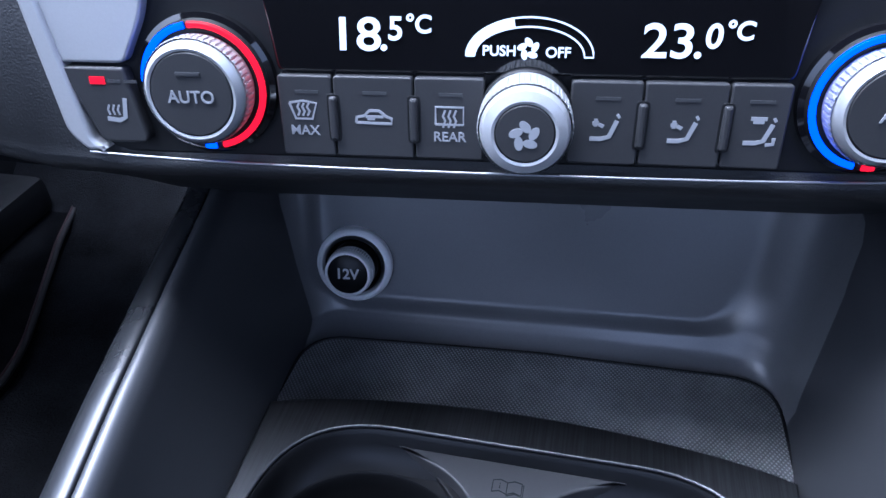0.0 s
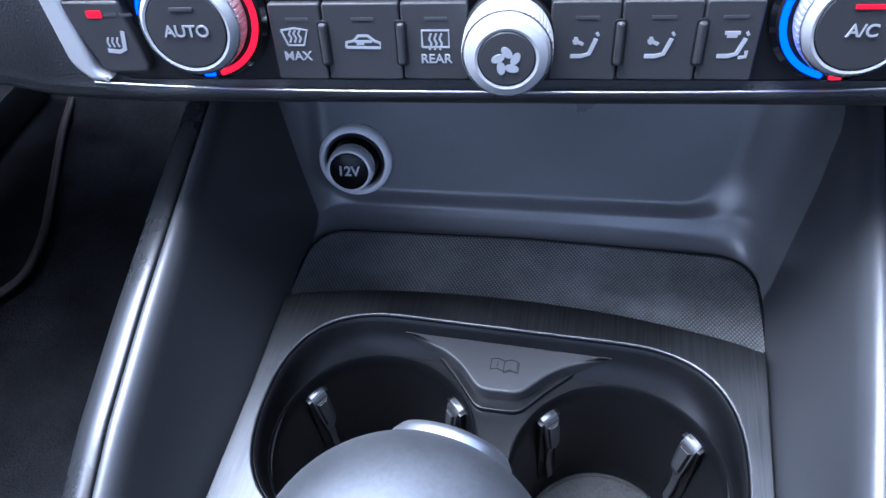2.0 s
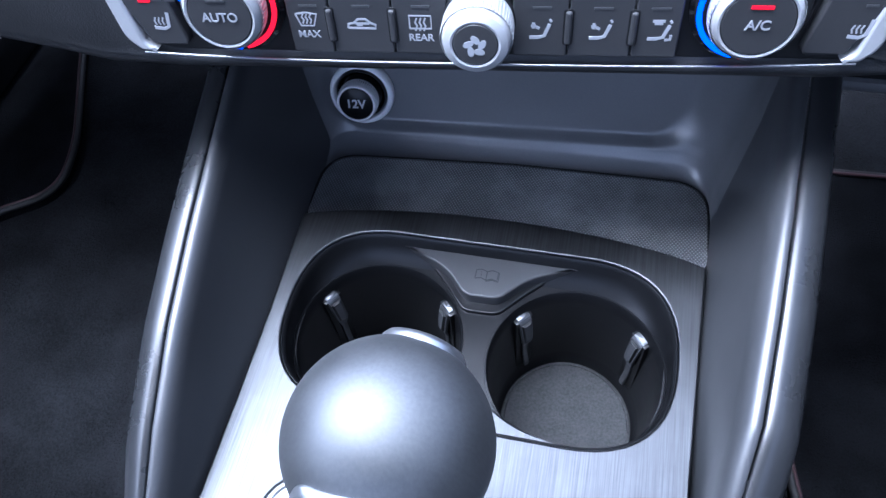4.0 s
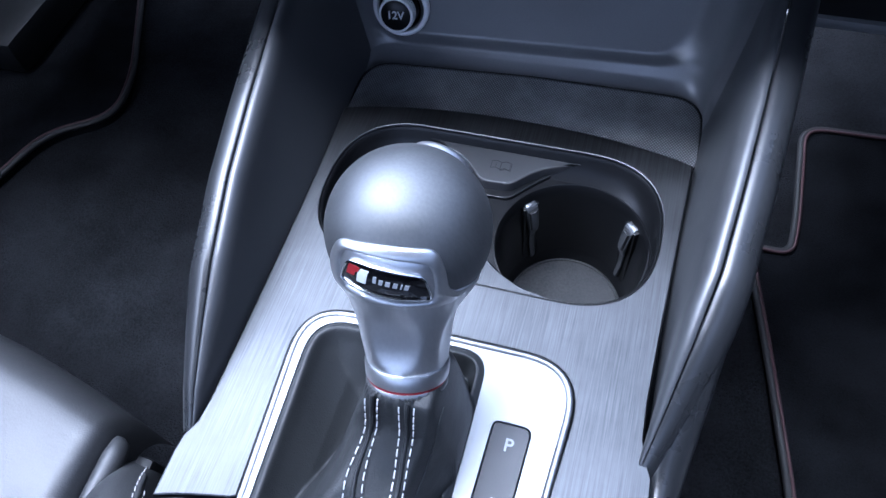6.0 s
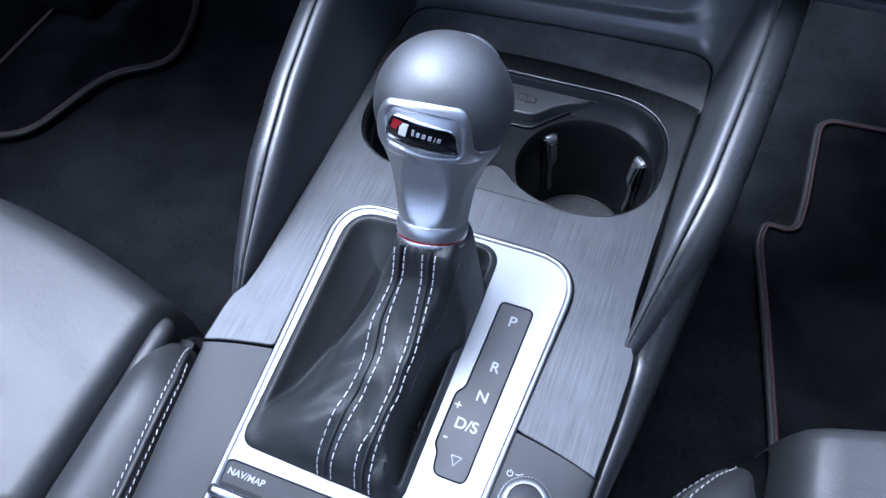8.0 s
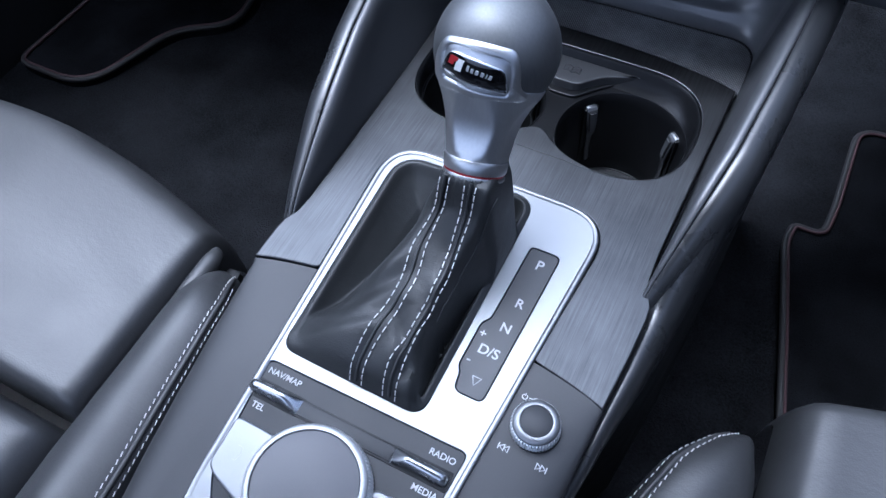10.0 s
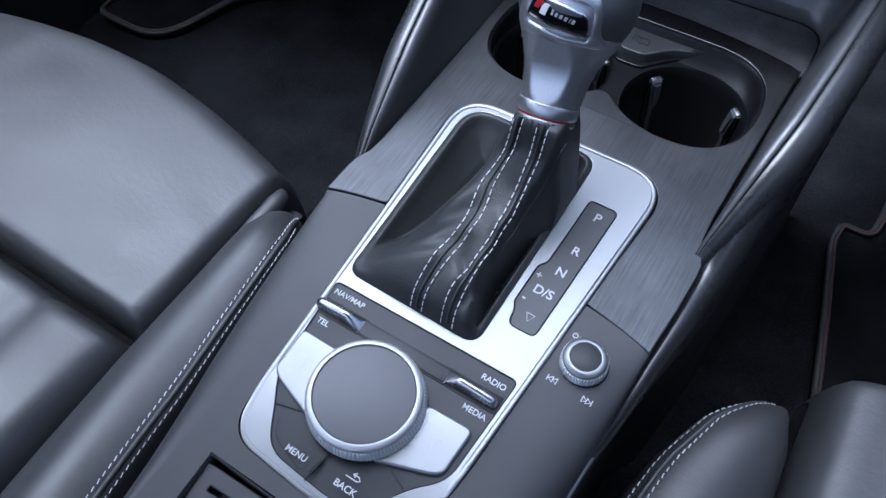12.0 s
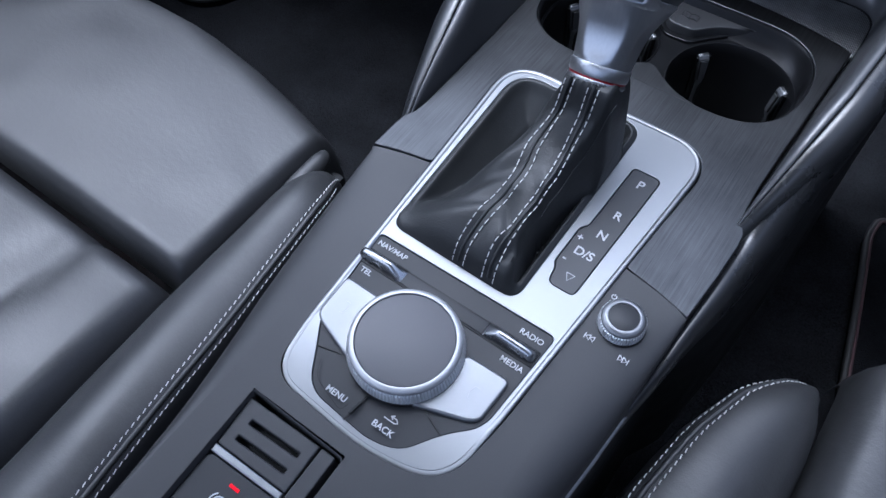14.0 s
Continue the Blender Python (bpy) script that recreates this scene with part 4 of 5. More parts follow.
    S = [0.0, 0.01, 0.02, 0.032, 0.045, 0.058, 0.072, 0.086] + [0.10 + 0.0125 * k for k in range(73)]
    bm = bmesh.new()
    loops(bm, [[point(k, s) for k in range(n)] for s in S])
    part("gaiter", bm, BOOT, g, "creased black leather gaiter", 80)
    # piped edge down the right of the tent
    crease = []
    for j in range(40):
        y = 0.060 - 0.052 * j / 39
        x = smooth_table(CREST, y)[3] + 0.0006
        crease.append((x, y, surface_z(x, y) + 0.0002))
    part("edge_seam", tube(bmesh.new(), crease, 0.0005, 6), BOOT, g, "", 80)

    # two double seams run down the rear face, from the collar to the rear rim
    def seam_line(table, lift, steps=110):
        raw = []
        for j in range(steps):
            y = -0.0308 + 0.0858 * j / (steps - 1)
            x = smooth_table(table, y)[0]
            b = max(0.0, min(1.0, (y - 0.0490) / 0.0065))
            b = b * b * (3 - 2 * b)
            raw.append(Vector((x, y, surface_z(x, y) * (1 - b) + 0.0735 * b)))
        for _ in range(4):
            raw = [raw[0]] + [(a + b * 2 + c) / 4 for a, b, c in zip(raw, raw[1:], raw[2:])] + [raw[-1]]
        line = []
        for a, b in zip(raw, raw[1:]):
            nrm = Vector((1, 0, 0)).cross(b - a).normalized()
            line.append((a + nrm * lift, nrm))
        return line

    ys = (-0.032, -0.020, -0.006, 0.009, 0.021, 0.033, 0.045, 0.053)
    rows = [(-17.0, -16.0, -14.5, -11.2, -11.8, -12.6, -9.8, -7.4), (-10.4, -9.3, -6.7, -4.2, -4.2, -6.0, -4.8, -2.6), (1.5, 1.5, 4.0, 5.6, 6.0, 5.2, 5.0, 5.4), (8.4, 7.4, 8.4, 9.4, 9.9, 9.6, 9.9, 11.0)]
    tables = [[(y, x * 0.001) for y, x in zip(ys, r)] for r in rows]
    for tb in tables:
        part("seam_stitching", stitches(seam_line(tb, 0.0006), 0.0046, 0.0031, 0.00027), THREAD, g, "white seam stitching", 60)
    for a, b in ((0, 1), (2, 3)):
        mid = [(y, (p + q) / 2) for (y, p), (y2, q) in zip(tables[a], tables[b])]
        part("seam_cord", tube(bmesh.new(), [p for p, nn in seam_line(mid, 0.0001)], 0.0009, 6), BOOT, g, "", 80)


# ---- rotary control unit behind the lever
KNOB = Vector((-0.0065, -0.0855, 0.0))


def control_unit():
    u = thing("rotary_control_unit", (KNOB.x, KNOB.y, 0.0), "dark control panel with large knurled rotary dial and silver keys", "control panel")
    bm = slab(CTRL, -0.004, 0.0004, 0.0006)
    sag(bm)
    part("panel", bm, BUTTON, u, "charcoal control panel")
    M = Matrix.Translation(KNOB) @ Matrix.Diagonal((1, 1, 0.82, 1))
    dial = part("dial", lathe([(0.0296, 0.0), (0.0296, 0.0026), (0.0285, 0.0034)], 72, M), BLACK, u, "large rotary dial")
    part("knurled_rim", knurl(0.0279, 0.0030, 0.0122, 104, 0.00060, M, 0.0, 0.0014), KNURLED, dial, "knurled metal rim", 20)
    part("dial_ring", lathe([(0.0279, 0.0120), (0.0281, 0.0134), (0.0274, 0.0150), (0.0262, 0.0158), (0.0250, 0.0157), (0.0247, 0.0150)], 80, M), RINGSILVER, dial, "satin silver dial ring", 50)
    part("dial_inlay", lathe([(0.0248, 0.0149), (0.0246, 0.0153), (0.0244, 0.0149)], 80, M), CLIPM, dial)
    part("touch_pad", lathe([(0.0246, 0.0147), (0.0235, 0.0152), (0.0, 0.0155)], 72, M), PAD, dial, "smooth grey touch surface")
    # silver keys either side
    right = [(0.0205, -0.0712, 0.003), (0.0452, -0.0708, 0.004), (0.0440, -0.0955, 0.006), (0.0390, -0.0990, 0.006), (0.0120, -0.1080, 0.003), (0.0100, -0.0960, 0.002)]
    for s in (1, -1):
        o = rounded([(x if s > 0 else 2 * KNOB.x + 0.0015 - x, y, r) for x, y, r in right], 6)
        k = part("side_key", slab(o, -0.001, 0.0028, 0.0012), KEYSILVER, u, "satin silver key")
        cx = KNOB.x + 0.0005 + s * 0.0400
        b = [[(0.0016 * s, 0.0034), (-0.0012 * s, 0.0034), (-0.0022 * s, 0.0), (-0.0012 * s, -0.0034), (0.0004 * s, -0.0034)]]
        part("key_mark", bar_strokes(b, 0.00022, Matrix.Translation((cx, -0.0860, 0.0028)), 0.0001), GREYPRINT, k)
    # rocker toggles: a rounded bar whose inner end is cut to a broad slanting face
    for s in (1, -1):
        x0, x1 = KNOB.x + s * 0.0258, KNOB.x + s * 0.0545
        bm = bmesh.new()
        rows = []
        for t, w, z in ((0.0, 0.0044, 0.0010), (0.03, 0.0044, 0.0016), (0.24, 0.0034, 0.0068), (0.30, 0.0033, 0.0074), (0.38, 0.0033, 0.0072), (0.70, 0.0034, 0.0066), (0.88, 0.0034, 0.0058), (0.95, 0.0031, 0.0048), (0.99, 0.0024, 0.0030), (1.0, 0.0022, 0.0008)):
            x = x0 + (x1 - x0) * t
            rows.append([(x, -0.0540 + w * math.cos(radians(a)) * (1.0 if a in (0, 180) else 0.94), 0.0002 + (z - 0.0002) * (math.sin(radians(a)) ** 0.7 if 0 < a < 180 else 0.0)) for a in (180, 160, 135, 110, 90, 70, 45, 20, 0)] + [(x, -0.0540, -0.0004)])
        loops(bm, rows, close_start=True, close_end=True)
        part("toggle", bm, DARKCHROME, u, "polished metal rocker toggle", 32)
        part("toggle_well", box(min(x0, x1) - 0.0008, max(x0, x1) + 0.0008, -0.0589, -0.0491, -0.0005, 0.0008, 0.0003), BLACK, u)
    part("slot_bar", box(KNOB.x - 0.0258, KNOB.x + 0.0258, -0.0578, -0.0505, 0.0, 0.0014, 0.0005), BUTTON, u)
    part("slot_line", box(KNOB.x - 0.026, KNOB.x + 0.026, -0.0587, -0.0578, 0.0, 0.0010, 0.0001), WELL, u)
    part("slot_line", box(KNOB.x - 0.026, KNOB.x + 0.026, -0.0505, -0.0496, 0.0, 0.0010, 0.0001), WELL, u)
    for body, x, y in (("NAV/MAP", -0.0477, -0.0440), ("TEL", -0.0512, -0.0624), ("RADIO", 0.0405, -0.0446), ("MEDIA", 0.0402, -0.0626), ("MENU", -0.0198, -0.1235)):
        letters("key_print", body, 0.0044, Matrix.Translation((x, y, 0.0008)), WHITE, u, thick=0.00004)
    letters("key_print", "BACK", 0.0046, Matrix.Translation((0.0090, -0.1242, 0.0010)), WHITE, u, thick=0.00004)
    a = [[(-0.004, -0.0006), (0.002, -0.0006), (0.0034, 0.0002), (0.002, 0.0016), (-0.0008, 0.0016)], [(0.0004, 0.0027), (-0.0012, 0.0016), (0.0004, 0.0006)]]
    part("back_arrow", bar_strokes(a, 0.0005, Matrix.Translation((0.0098, -0.1185, 0.0005))), WHITE, u)
    # joints between the lower keys
    cuts = [[(-0.0440, -0.1092), (-0.0300, -0.1055)], [(-0.0070, -0.1150), (-0.0090, -0.1312)], [(0.0190, -0.1050), (0.0320, -0.1105)]]
    for cut in cuts:
        part("key_joint", bar_strokes([cut], 0.0007, Matrix.Translation((0, 0, -0.0002)), 0.0008), WELL, u)
    part("key_divider", slab(rounded([(-0.0084, -0.1195, 0.0008), (-0.0066, -0.1195, 0.0008), (-0.0078, -0.1275, 0.0008), (-0.0096, -0.1275, 0.0008)]), 0.0, 0.0012, 0.0004), BLACK, u)
    menu = rounded([(-0.0385, -0.1130, 0.003), (-0.0335, -0.1225, 0.004), (-0.0130, -0.1290, 0.003), (-0.0115, -0.1220, 0.003)])
    part("menu_outline", bar_strokes([[tuple(p) for p in menu[4:26]]], 0.0004, Matrix.Translation((0, 0, 0.0004)), 0.0001), BLACK, u)
    return u


def volume_knob():
    v = thing("volume_knob", (0.0730, -0.0120, 0.0), "small knurled chrome volume knob on charcoal console", "knob")
    M = Matrix.Translation((0.0732, -0.0126, -0.0012)) @ Matrix.Diagonal((0.96, 0.96, 1.0, 1))
    part("skirt", lathe([(0.0132, -0.002), (0.0132, 0.0008), (0.0122, 0.0014)], 56, M), BLACK, v)
    part("knurled_rim", knurl(0.0114, 0.0010, 0.0080, 48, 0.00075, M, 0.0, 0.0006), KNURLED, v, "knurled chrome rim", 20)
    part("ring", lathe([(0.0114, 0.0074), (0.0116, 0.0081), (0.0112, 0.0088), (0.0100, 0.0096), (0.0088, 0.0100), (0.0082, 0.0099), (0.0079, 0.0094)], 56, M), KEYSILVER, v, "satin silver ring", 50)
    part("cap", lathe([(0.0080, 0.0092), (0.0074, 0.0096), (0.0, 0.0098)], 48, M), BUTTON, v, "dark grey cap")
    for x, y, s in ((0.0640, -0.0280, 1), (0.0829, -0.0293, -1)):
        b = [[(0.0022 * s, 0.0016), (0.0022 * s, -0.0016), (0.0, 0.0), (0.0022 * s, 0.0016)], [(0.0, 0.0016), (0.0, -0.0016), (-0.0022 * s, 0.0), (0.0, 0.0016)], [(-0.0027 * s, 0.0016), (-0.0027 * s, -0.0016)]]
        part("skip_mark", bar_strokes(b, 0.0005, Matrix.Translation((x, y, 0.0003 if x < 0.07 else 0.0002))), WHITE, v)
    b = [[(0.0013 * math.cos(radians(a)), 0.0013 * math.sin(radians(a))) for a in range(120, 421, 30)], [(0, 0.0004), (0, 0.0018)], [(0.0022, 0.0002), (0.0040, 0.0004), (0.0058, 0.0016)]]
    part("power_mark", bar_strokes(b, 0.0004, Matrix.Translation((0.0628, -0.0008, 0.0002))), WHITE, v)
    return v


def brake_switch():
    b = thing("parking_brake_switch", (-0.031, -0.175, -0.004), "dark slotted switch block with silver bar and red light", "switch")
    part("well", slab(inset(CARD_HOLE, 0.0006), -0.050, -0.030, 0.001), BLACK, b, "black recess")
    wall = bmesh.new()
    loops(wall, [[(p.x, p.y, z) for p in inset(CARD_HOLE, d)] for d, z in ((-0.0004, -0.0005), (0.0004, -0.0010), (0.0008, -0.030))])
    part("well_wall", wall, SOFT, b, "", 60)
    blk = rounded([(-0.0540, -0.1480, 0.001), (-0.0105, -0.1468, 0.001), (-0.0096, -0.1722, 0.001), (-0.0515, -0.1732, 0.001)])
    s1 = rounded([(-0.0455, -0.1558, 0.0009), (-0.0160, -0.1546, 0.0009), (-0.0160, -0.1572, 0.0009), (-0.0455, -0.1584, 0.0009)])
    s2 = rounded([(-0.0455, -0.1648, 0.0009), (-0.0160, -0.1636, 0.0009), (-0.0160, -0.1662, 0.0009), (-0.0455, -0.1674, 0.0009)])
    part("slotted_block", slab(blk, -0.012, -0.0030, 0.0008, [s1, s2]), SOFT, b, "charcoal block with two slots")
    part("slot_floor", box(-0.048, -0.014, -0.169, -0.153, -0.014, -0.009, 0), BLACK, b)
    part("silver_bar", slab(rounded([(-0.0518, -0.1736, 0.001), (-0.0098, -0.1726, 0.001), (-0.0096, -0.1762, 0.001), (-0.0516, -0.1778, 0.001)]), -0.012, -0.0026, 0.0010), SILVER, b, "satin silver bar")
    k = part("brake_key", slab(rounded([(-0.0518, -0.1782, 0.004), (-0.0096, -0.1766, 0.002), (-0.0082, -0.2190, 0.004), (-0.0505, -0.2190, 0.006)]), -0.012, -0.0034, 0.0010), BUTTON, b, "charcoal brake key")
    part("brake_light", box(-0.0326, -0.0270, -0.1846, -0.1830, -0.0040, -0.0029, 0.0002), LED_RED, k, "glowing red indicator")
    M = Matrix.Translation((-0.0308, -0.1935, -0.0033))
    arcs = [[(0.0052 * math.cos(radians(a)), 0.0052 * math.sin(radians(a))) for a in range(130, 231, 20)], [(0.0036 * math.cos(radians(a)), 0.0036 * math.sin(radians(a))) for a in range(0, 361, 24)],
            [(0.0052 * math.cos(radians(a)), 0.0052 * math.sin(radians(a))) for a in range(-50, 51, 20)]]
    part("brake_symbol", bar_strokes(arcs, 0.0006, M), WHITE, k)
    part("side_rib", slab(rounded([(-0.0090, -0.1470, 0.0008), (-0.0010, -0.1470, 0.0008), (0.0012, -0.2190, 0.0008), (-0.0078, -0.2190, 0.0008)]), -0.030, -0.0022, 0.0006), SOFT, b, "charcoal rib")
    return b


# ---- dashboard with the climate panel
DASH = (Matrix.Translation((0.0, 0.238, 0.141)) @ Matrix.Rotation(radians(6), 4, "Z") @ Matrix.Rotation(radians(80), 4, "X"))
UC = -0.0018


def dashboard():
    d = thing("dashboard", (0, 0.45, 0.10), "black grained dashboard with padded lower edge above the console", "dashboard")
    # padded body: one section swept across the car
    bm = bmesh.new()
    rows = []
    for j in range(49):
        u = -0.66 + 1.32 * j / 48
        side = max(0.0, abs(u - UC) - 0.128)
        back = 0.10 * min(1, side / 0.35) ** 1.5
        low = 0.012 * min(1, side / 0.05)
        row = []
        for v, w in ((0.16, -0.10), (0.10, -0.030), (0.045, -0.004), (0.030, 0.0005), (-0.0135 + low * 0.2, 0.0005 + 0.006 * min(1, side / 0.01)), (-0.0175, 0.0025), (-0.0192, 0.0030), (-0.0212, 0.0020), (-0.0238, -0.0022), (-0.0300, -0.0165), (-0.0385, -0.0340), (-0.0480, -0.0525), (-0.0577, -0.0701), (-0.0600, -0.0800), (-0.0600, -0.16)):
            row.append((u, v + low * 0.6 * (1 if v < 0.03 else 0), w - back - 0.0015 * (1 if abs(u - UC) < 0.128 and v > -0.0175 else 0)))
        rows.append(row)
    sheet(bm, rows, DASH)
    part("padding", bm, GRAIN, d, "grained black dash padding", 70)
    part("kick_panel", box(0.145, 0.66, 0.40, 0.70, -0.03, 0.07, 0.006), BLACK, d, "black lower dash panel")
    part("kick_panel", box(-0.66, -0.150, 0.42, 0.70, -0.02, 0.07, 0.006), BLACK, d, "black lower dash panel")
    part("kick_ledge", box(0.145, 0.66, 0.392, 0.41, 0.006, 0.016, 0.003), WALLP, d)
    part("kick_ledge", box(0.145, 0.66, 0.396, 0.41, -0.026, -0.018, 0.003), WALLP, d)
    return d


def climate_panel():
    c = thing("climate_panel", tuple(DASH @ Vector((UC, 0.0, 0.0))), "black climate control panel with lit display and two rotary knobs", "climate control")

    def at(u, v, w):
        return DASH @ Matrix.Translation((u * 0.001, v * 0.001, w * 0.001))

    def plate(name, corners, w0, w1, mat, label="", bevel=0.0008, steps=6):
        o = rounded([(u * 0.001, v * 0.001, r * 0.001) for u, v, r in corners], steps)
        return part(name, slab(o, w0 * 0.001, w1 * 0.001, bevel, m=DASH), mat, c, label)

    plate("back_plate", [(-130, -15.5, 3), (126, -15.5, 3), (130, 42, 3), (-134, 42, 3)], -4, 0.8, BLACK, "black back plate")
    # gloss display
    disp = plate("display", [(-66, 8.8, 2), (62.5, 8.8, 2), (66, 42, 2), (-70, 42, 2)], 0, 3.0, GLOSS, "gloss black display glass")

    def lcd(body, size, u, v, lean=0.05, thick=0.00014, wide=1.0):
        letters("lcd_text", body, size * 0.001, at(u, v, 3.2) @ Matrix.Diagonal((wide, 1, 1, 1)), LCD, disp, lean, thick)

    lcd("18", 11.4, -44.9, 18.0, 0.03, 0.00014, 1.16)
    lcd(".", 11.2, -37.8, 18.0)
    lcd("5", 8.0, -34.8, 19.6)
    lcd("°C", 6.0, -29.0, 20.8)
    lcd("23", 11.4, 31.4, 17.4, 0.0, 0.00014, 1.12)
    lcd(".", 11.2, 38.4, 17.4)
    lcd("0", 8.0, 41.6, 18.8)
    lcd("°C", 6.0, 47.4, 20.2)
    lcd("PUSH", 3.5, -9.0, 14.8, 0, 0.00006)
    lcd("OFF", 3.5, 5.4, 14.6, 0, 0.00006)
    arc = []
    for k in range(25):
        a = radians(180 - 7.5 * k)
        arc.append((-1.6 + 15.6 * math.cos(a), 13.6 + 9.4 * math.sin(a)))
    inn = [(-1.6 + (x + 1.6) * 0.86, 13.6 + (y - 13.6) * 0.76) for x, y in arc]
    part("lcd_arc", bar_strokes([[(x * 0.001, y * 0.001) for x, y in arc + inn[::-1] + arc[:1]]], 0.0004, at(0, 0, 3.1)), LCD, disp)
    solid = [((x + p) / 2000, (y + q) / 2000) for (x, y), (p, q) in zip(arc[:11], inn[:11])]
    part("lcd_arc_fill", bar_strokes([solid], 0.0019, at(0, 0, 3.15)), LCD, disp)
    part("lcd_fan", fan_blades(0.0028, at(-1.8, 15.4, 3.1)), LCD, disp)

    # keys
    keys = [(-66.0, -51.7), (-51.3, -30.6), (-30.2, -12.4), (9.2, 26.8), (27.2, 47.2), (47.6, 62.0)]
    kobs = []
    for u0, u1 in keys:
        k = plate("key", [(u0, -13.2, 1.0), (u1, -13.4, 1.0), (u1, 8.2, 1.0), (u0, 8.2, 1.0)], 0, 4.6, BUTTON, "charcoal climate key", 0.0005)
        kobs.append(k)
        m = (u0 + u1) / 2
        part("key_light", box(-0.0030, 0.0030, -0.0004, 0.0004, 0, 0.0002, 0, at(m + 0.4, 4.0, 4.6)), PLATE, k)
    plate("key_filler", [(-12.0, -13.2, 3), (8.8, -13.2, 3), (8.8, 8.0, 6), (-12.0, 8.0, 6)], 0, 3.2, BLACK)
    for u in (-51.5, -30.4, 27.0, 47.4):
        plate("grip_slot", [(u - 1.7, -9.2, 1.2), (u + 1.7, -9.2, 1.2), (u + 1.7, 3.6, 1.2), (u - 1.7, 3.6, 1.2)], 2, 4.75, BLACK, "", 0.0001)
        plate("key_grip", [(u - 1.1, -8.6, 0.9), (u + 1.1, -8.6, 0.9), (u + 1.1, 3.0, 0.9), (u - 1.1, 3.0, 0.9)], 2, 5.9, BUTTON, "raised grip bar", 0.0008)
    iw = 0.00055
    screen = [[(-0.0036, 0.0022), (0, 0.0028), (0.0036, 0.0022), (0.0022, -0.0020), (-0.0022, -0.0020), (-0.0036, 0.0022)]] + [[(x - 0.0003, -0.0012), (x + 0.0003, 0.0), (x - 0.0003, 0.0012), (x + 0.0003, 0.0022)] for x in (-0.0013, 0.0, 0.0013)]
    part("icon", bar_strokes(screen, iw, at(-59.6, -1.2, 4.6)), GREYPRINT, kobs[0])
    letters("key_text", "MAX", 0.0036, at(-59.6, -6.4, 4.7), GREYPRINT, kobs[0], thick=0.00004)
    car = [[(-0.0048, -0.0012), (-0.0046, 0.0002), (-0.0026, 0.0006), (-0.0012, 0.0020), (0.0014, 0.0020), (0.0030, 0.0006), (0.0046, 0.0), (0.0046, -0.0014), (-0.0048, -0.0012)], [(-0.0022, 0.0004), (0.0024, 0.0004)], [(-0.0018, -0.0002), (0.0002, -0.0002)]]
    part("icon", bar_strokes(car, 0.0007, at(-40.9, -2.6, 4.6)), GREYPRINT, kobs[1])
    rear = [[(-0.0036, -0.0022), (-0.0036, 0.0024), (0.0036, 0.0024), (0.0036, -0.0022), (-0.0036, -0.0022)]] + [[(x - 0.0003, -0.0030), (x + 0.0003, -0.0012), (x - 0.0003, 0.0), (x + 0.0003, 0.0016)] for x in (-0.0014, 0.0, 0.0014)]
    part("icon", bar_strokes(rear, iw, at(-21.2, -1.6, 4.6)), GREYPRINT, kobs[2])
    letters("key_text", "REAR", 0.0036, at(-21.2, -7.2, 4.7), GREYPRINT, kobs[2], thick=0.00004)
    seat = [[(-0.0034, -0.0028), (-0.0006, -0.0028), (0.0014, -0.0022), (0.0030, 0.0020)], [(0.0030, 0.0030), (0.0036, 0.0034)]]
    dot = [[(-0.0030, 0.0012), (-0.0014, 0.0014)], [(-0.0022, 0.0004), (-0.0022, 0.0024)], [(-0.0014, 0.0010), (-0.0002, 0.0004)]]
    for k, (u, extra) in enumerate(((18.0, dot), (37.2, dot), (55.6, [[(-0.0024, 0.0034), (0.0014, 0.0034)], [(-0.0018, 0.0026), (0.0008, 0.0026)], [(0.0038, -0.0014), (0.0038, -0.0030), (0.0020, -0.0032)]]))):
        part("icon", bar_strokes(seat, 0.0011, at(u, -3.6, 4.6)), GREYPRINT, kobs[3 + k])
        part("icon", bar_strokes(extra, 0.0009, at(u, -3.6, 4.6)), GREYPRINT, kobs[3 + k])
    # seat heating key with its light, and the silver strip beyond it
    for s in (-1, 1):
        def mir(p):
            return [(x if s < 0 else 2 * UC * 1000 - x, y, r) for x, y, r in p]
        hk = plate("heat_key", mir([(-125.5, 9.3, 1), (-107.5, 9.3, 1), (-103.5, -11.5, 3), (-117.5, -11.5, 2)]), 0, 4.6, BUTTON, "seat heating key", 0.0009)
        hx = -115.2 if s < 0 else 2 * UC * 1000 + 115.2
        if s < 0:
            part("heat_light", box(-0.0021, 0.0021, -0.0010, 0.0010, 0, 0.0003, 0.0001, at(hx, 5.8, 4.6)), LED_RED, hk, "glowing red light")
        for k in (1, 2):
            part("heat_light", box(-0.0018, 0.0018, -0.0004, 0.0004, 0, 0.0002, 0, at(hx + 4.6 * k, 5.6, 4.6)), PLATE, hk)
        part("icon", bar_strokes([[(-0.0030, -0.0020), (0.0004, -0.0024), (0.0022, -0.0016), (0.0030, 0.0036)]], 0.0012, at(hx + 3.6, -2.6, 4.6)), GREYPRINT, hk)
        part("icon", bar_strokes([[(-0.0020 + 0.0014 * k, -0.0010), (-0.0024 + 0.0014 * k, 0.0004), (-0.0018 + 0.0014 * k, 0.0018)] for k in range(3)], 0.0005, at(hx + 3.6, -2.6, 4.6)), GREYPRINT, hk)
        plate("silver_insert", mir([(-127, 10.2, 2), (-107, 10.2, 2), (-99, 24, 6), (-97, 42, 2), (-130, 42, 2)]), 0, 4.2, RINGSILVER, "satin silver insert")
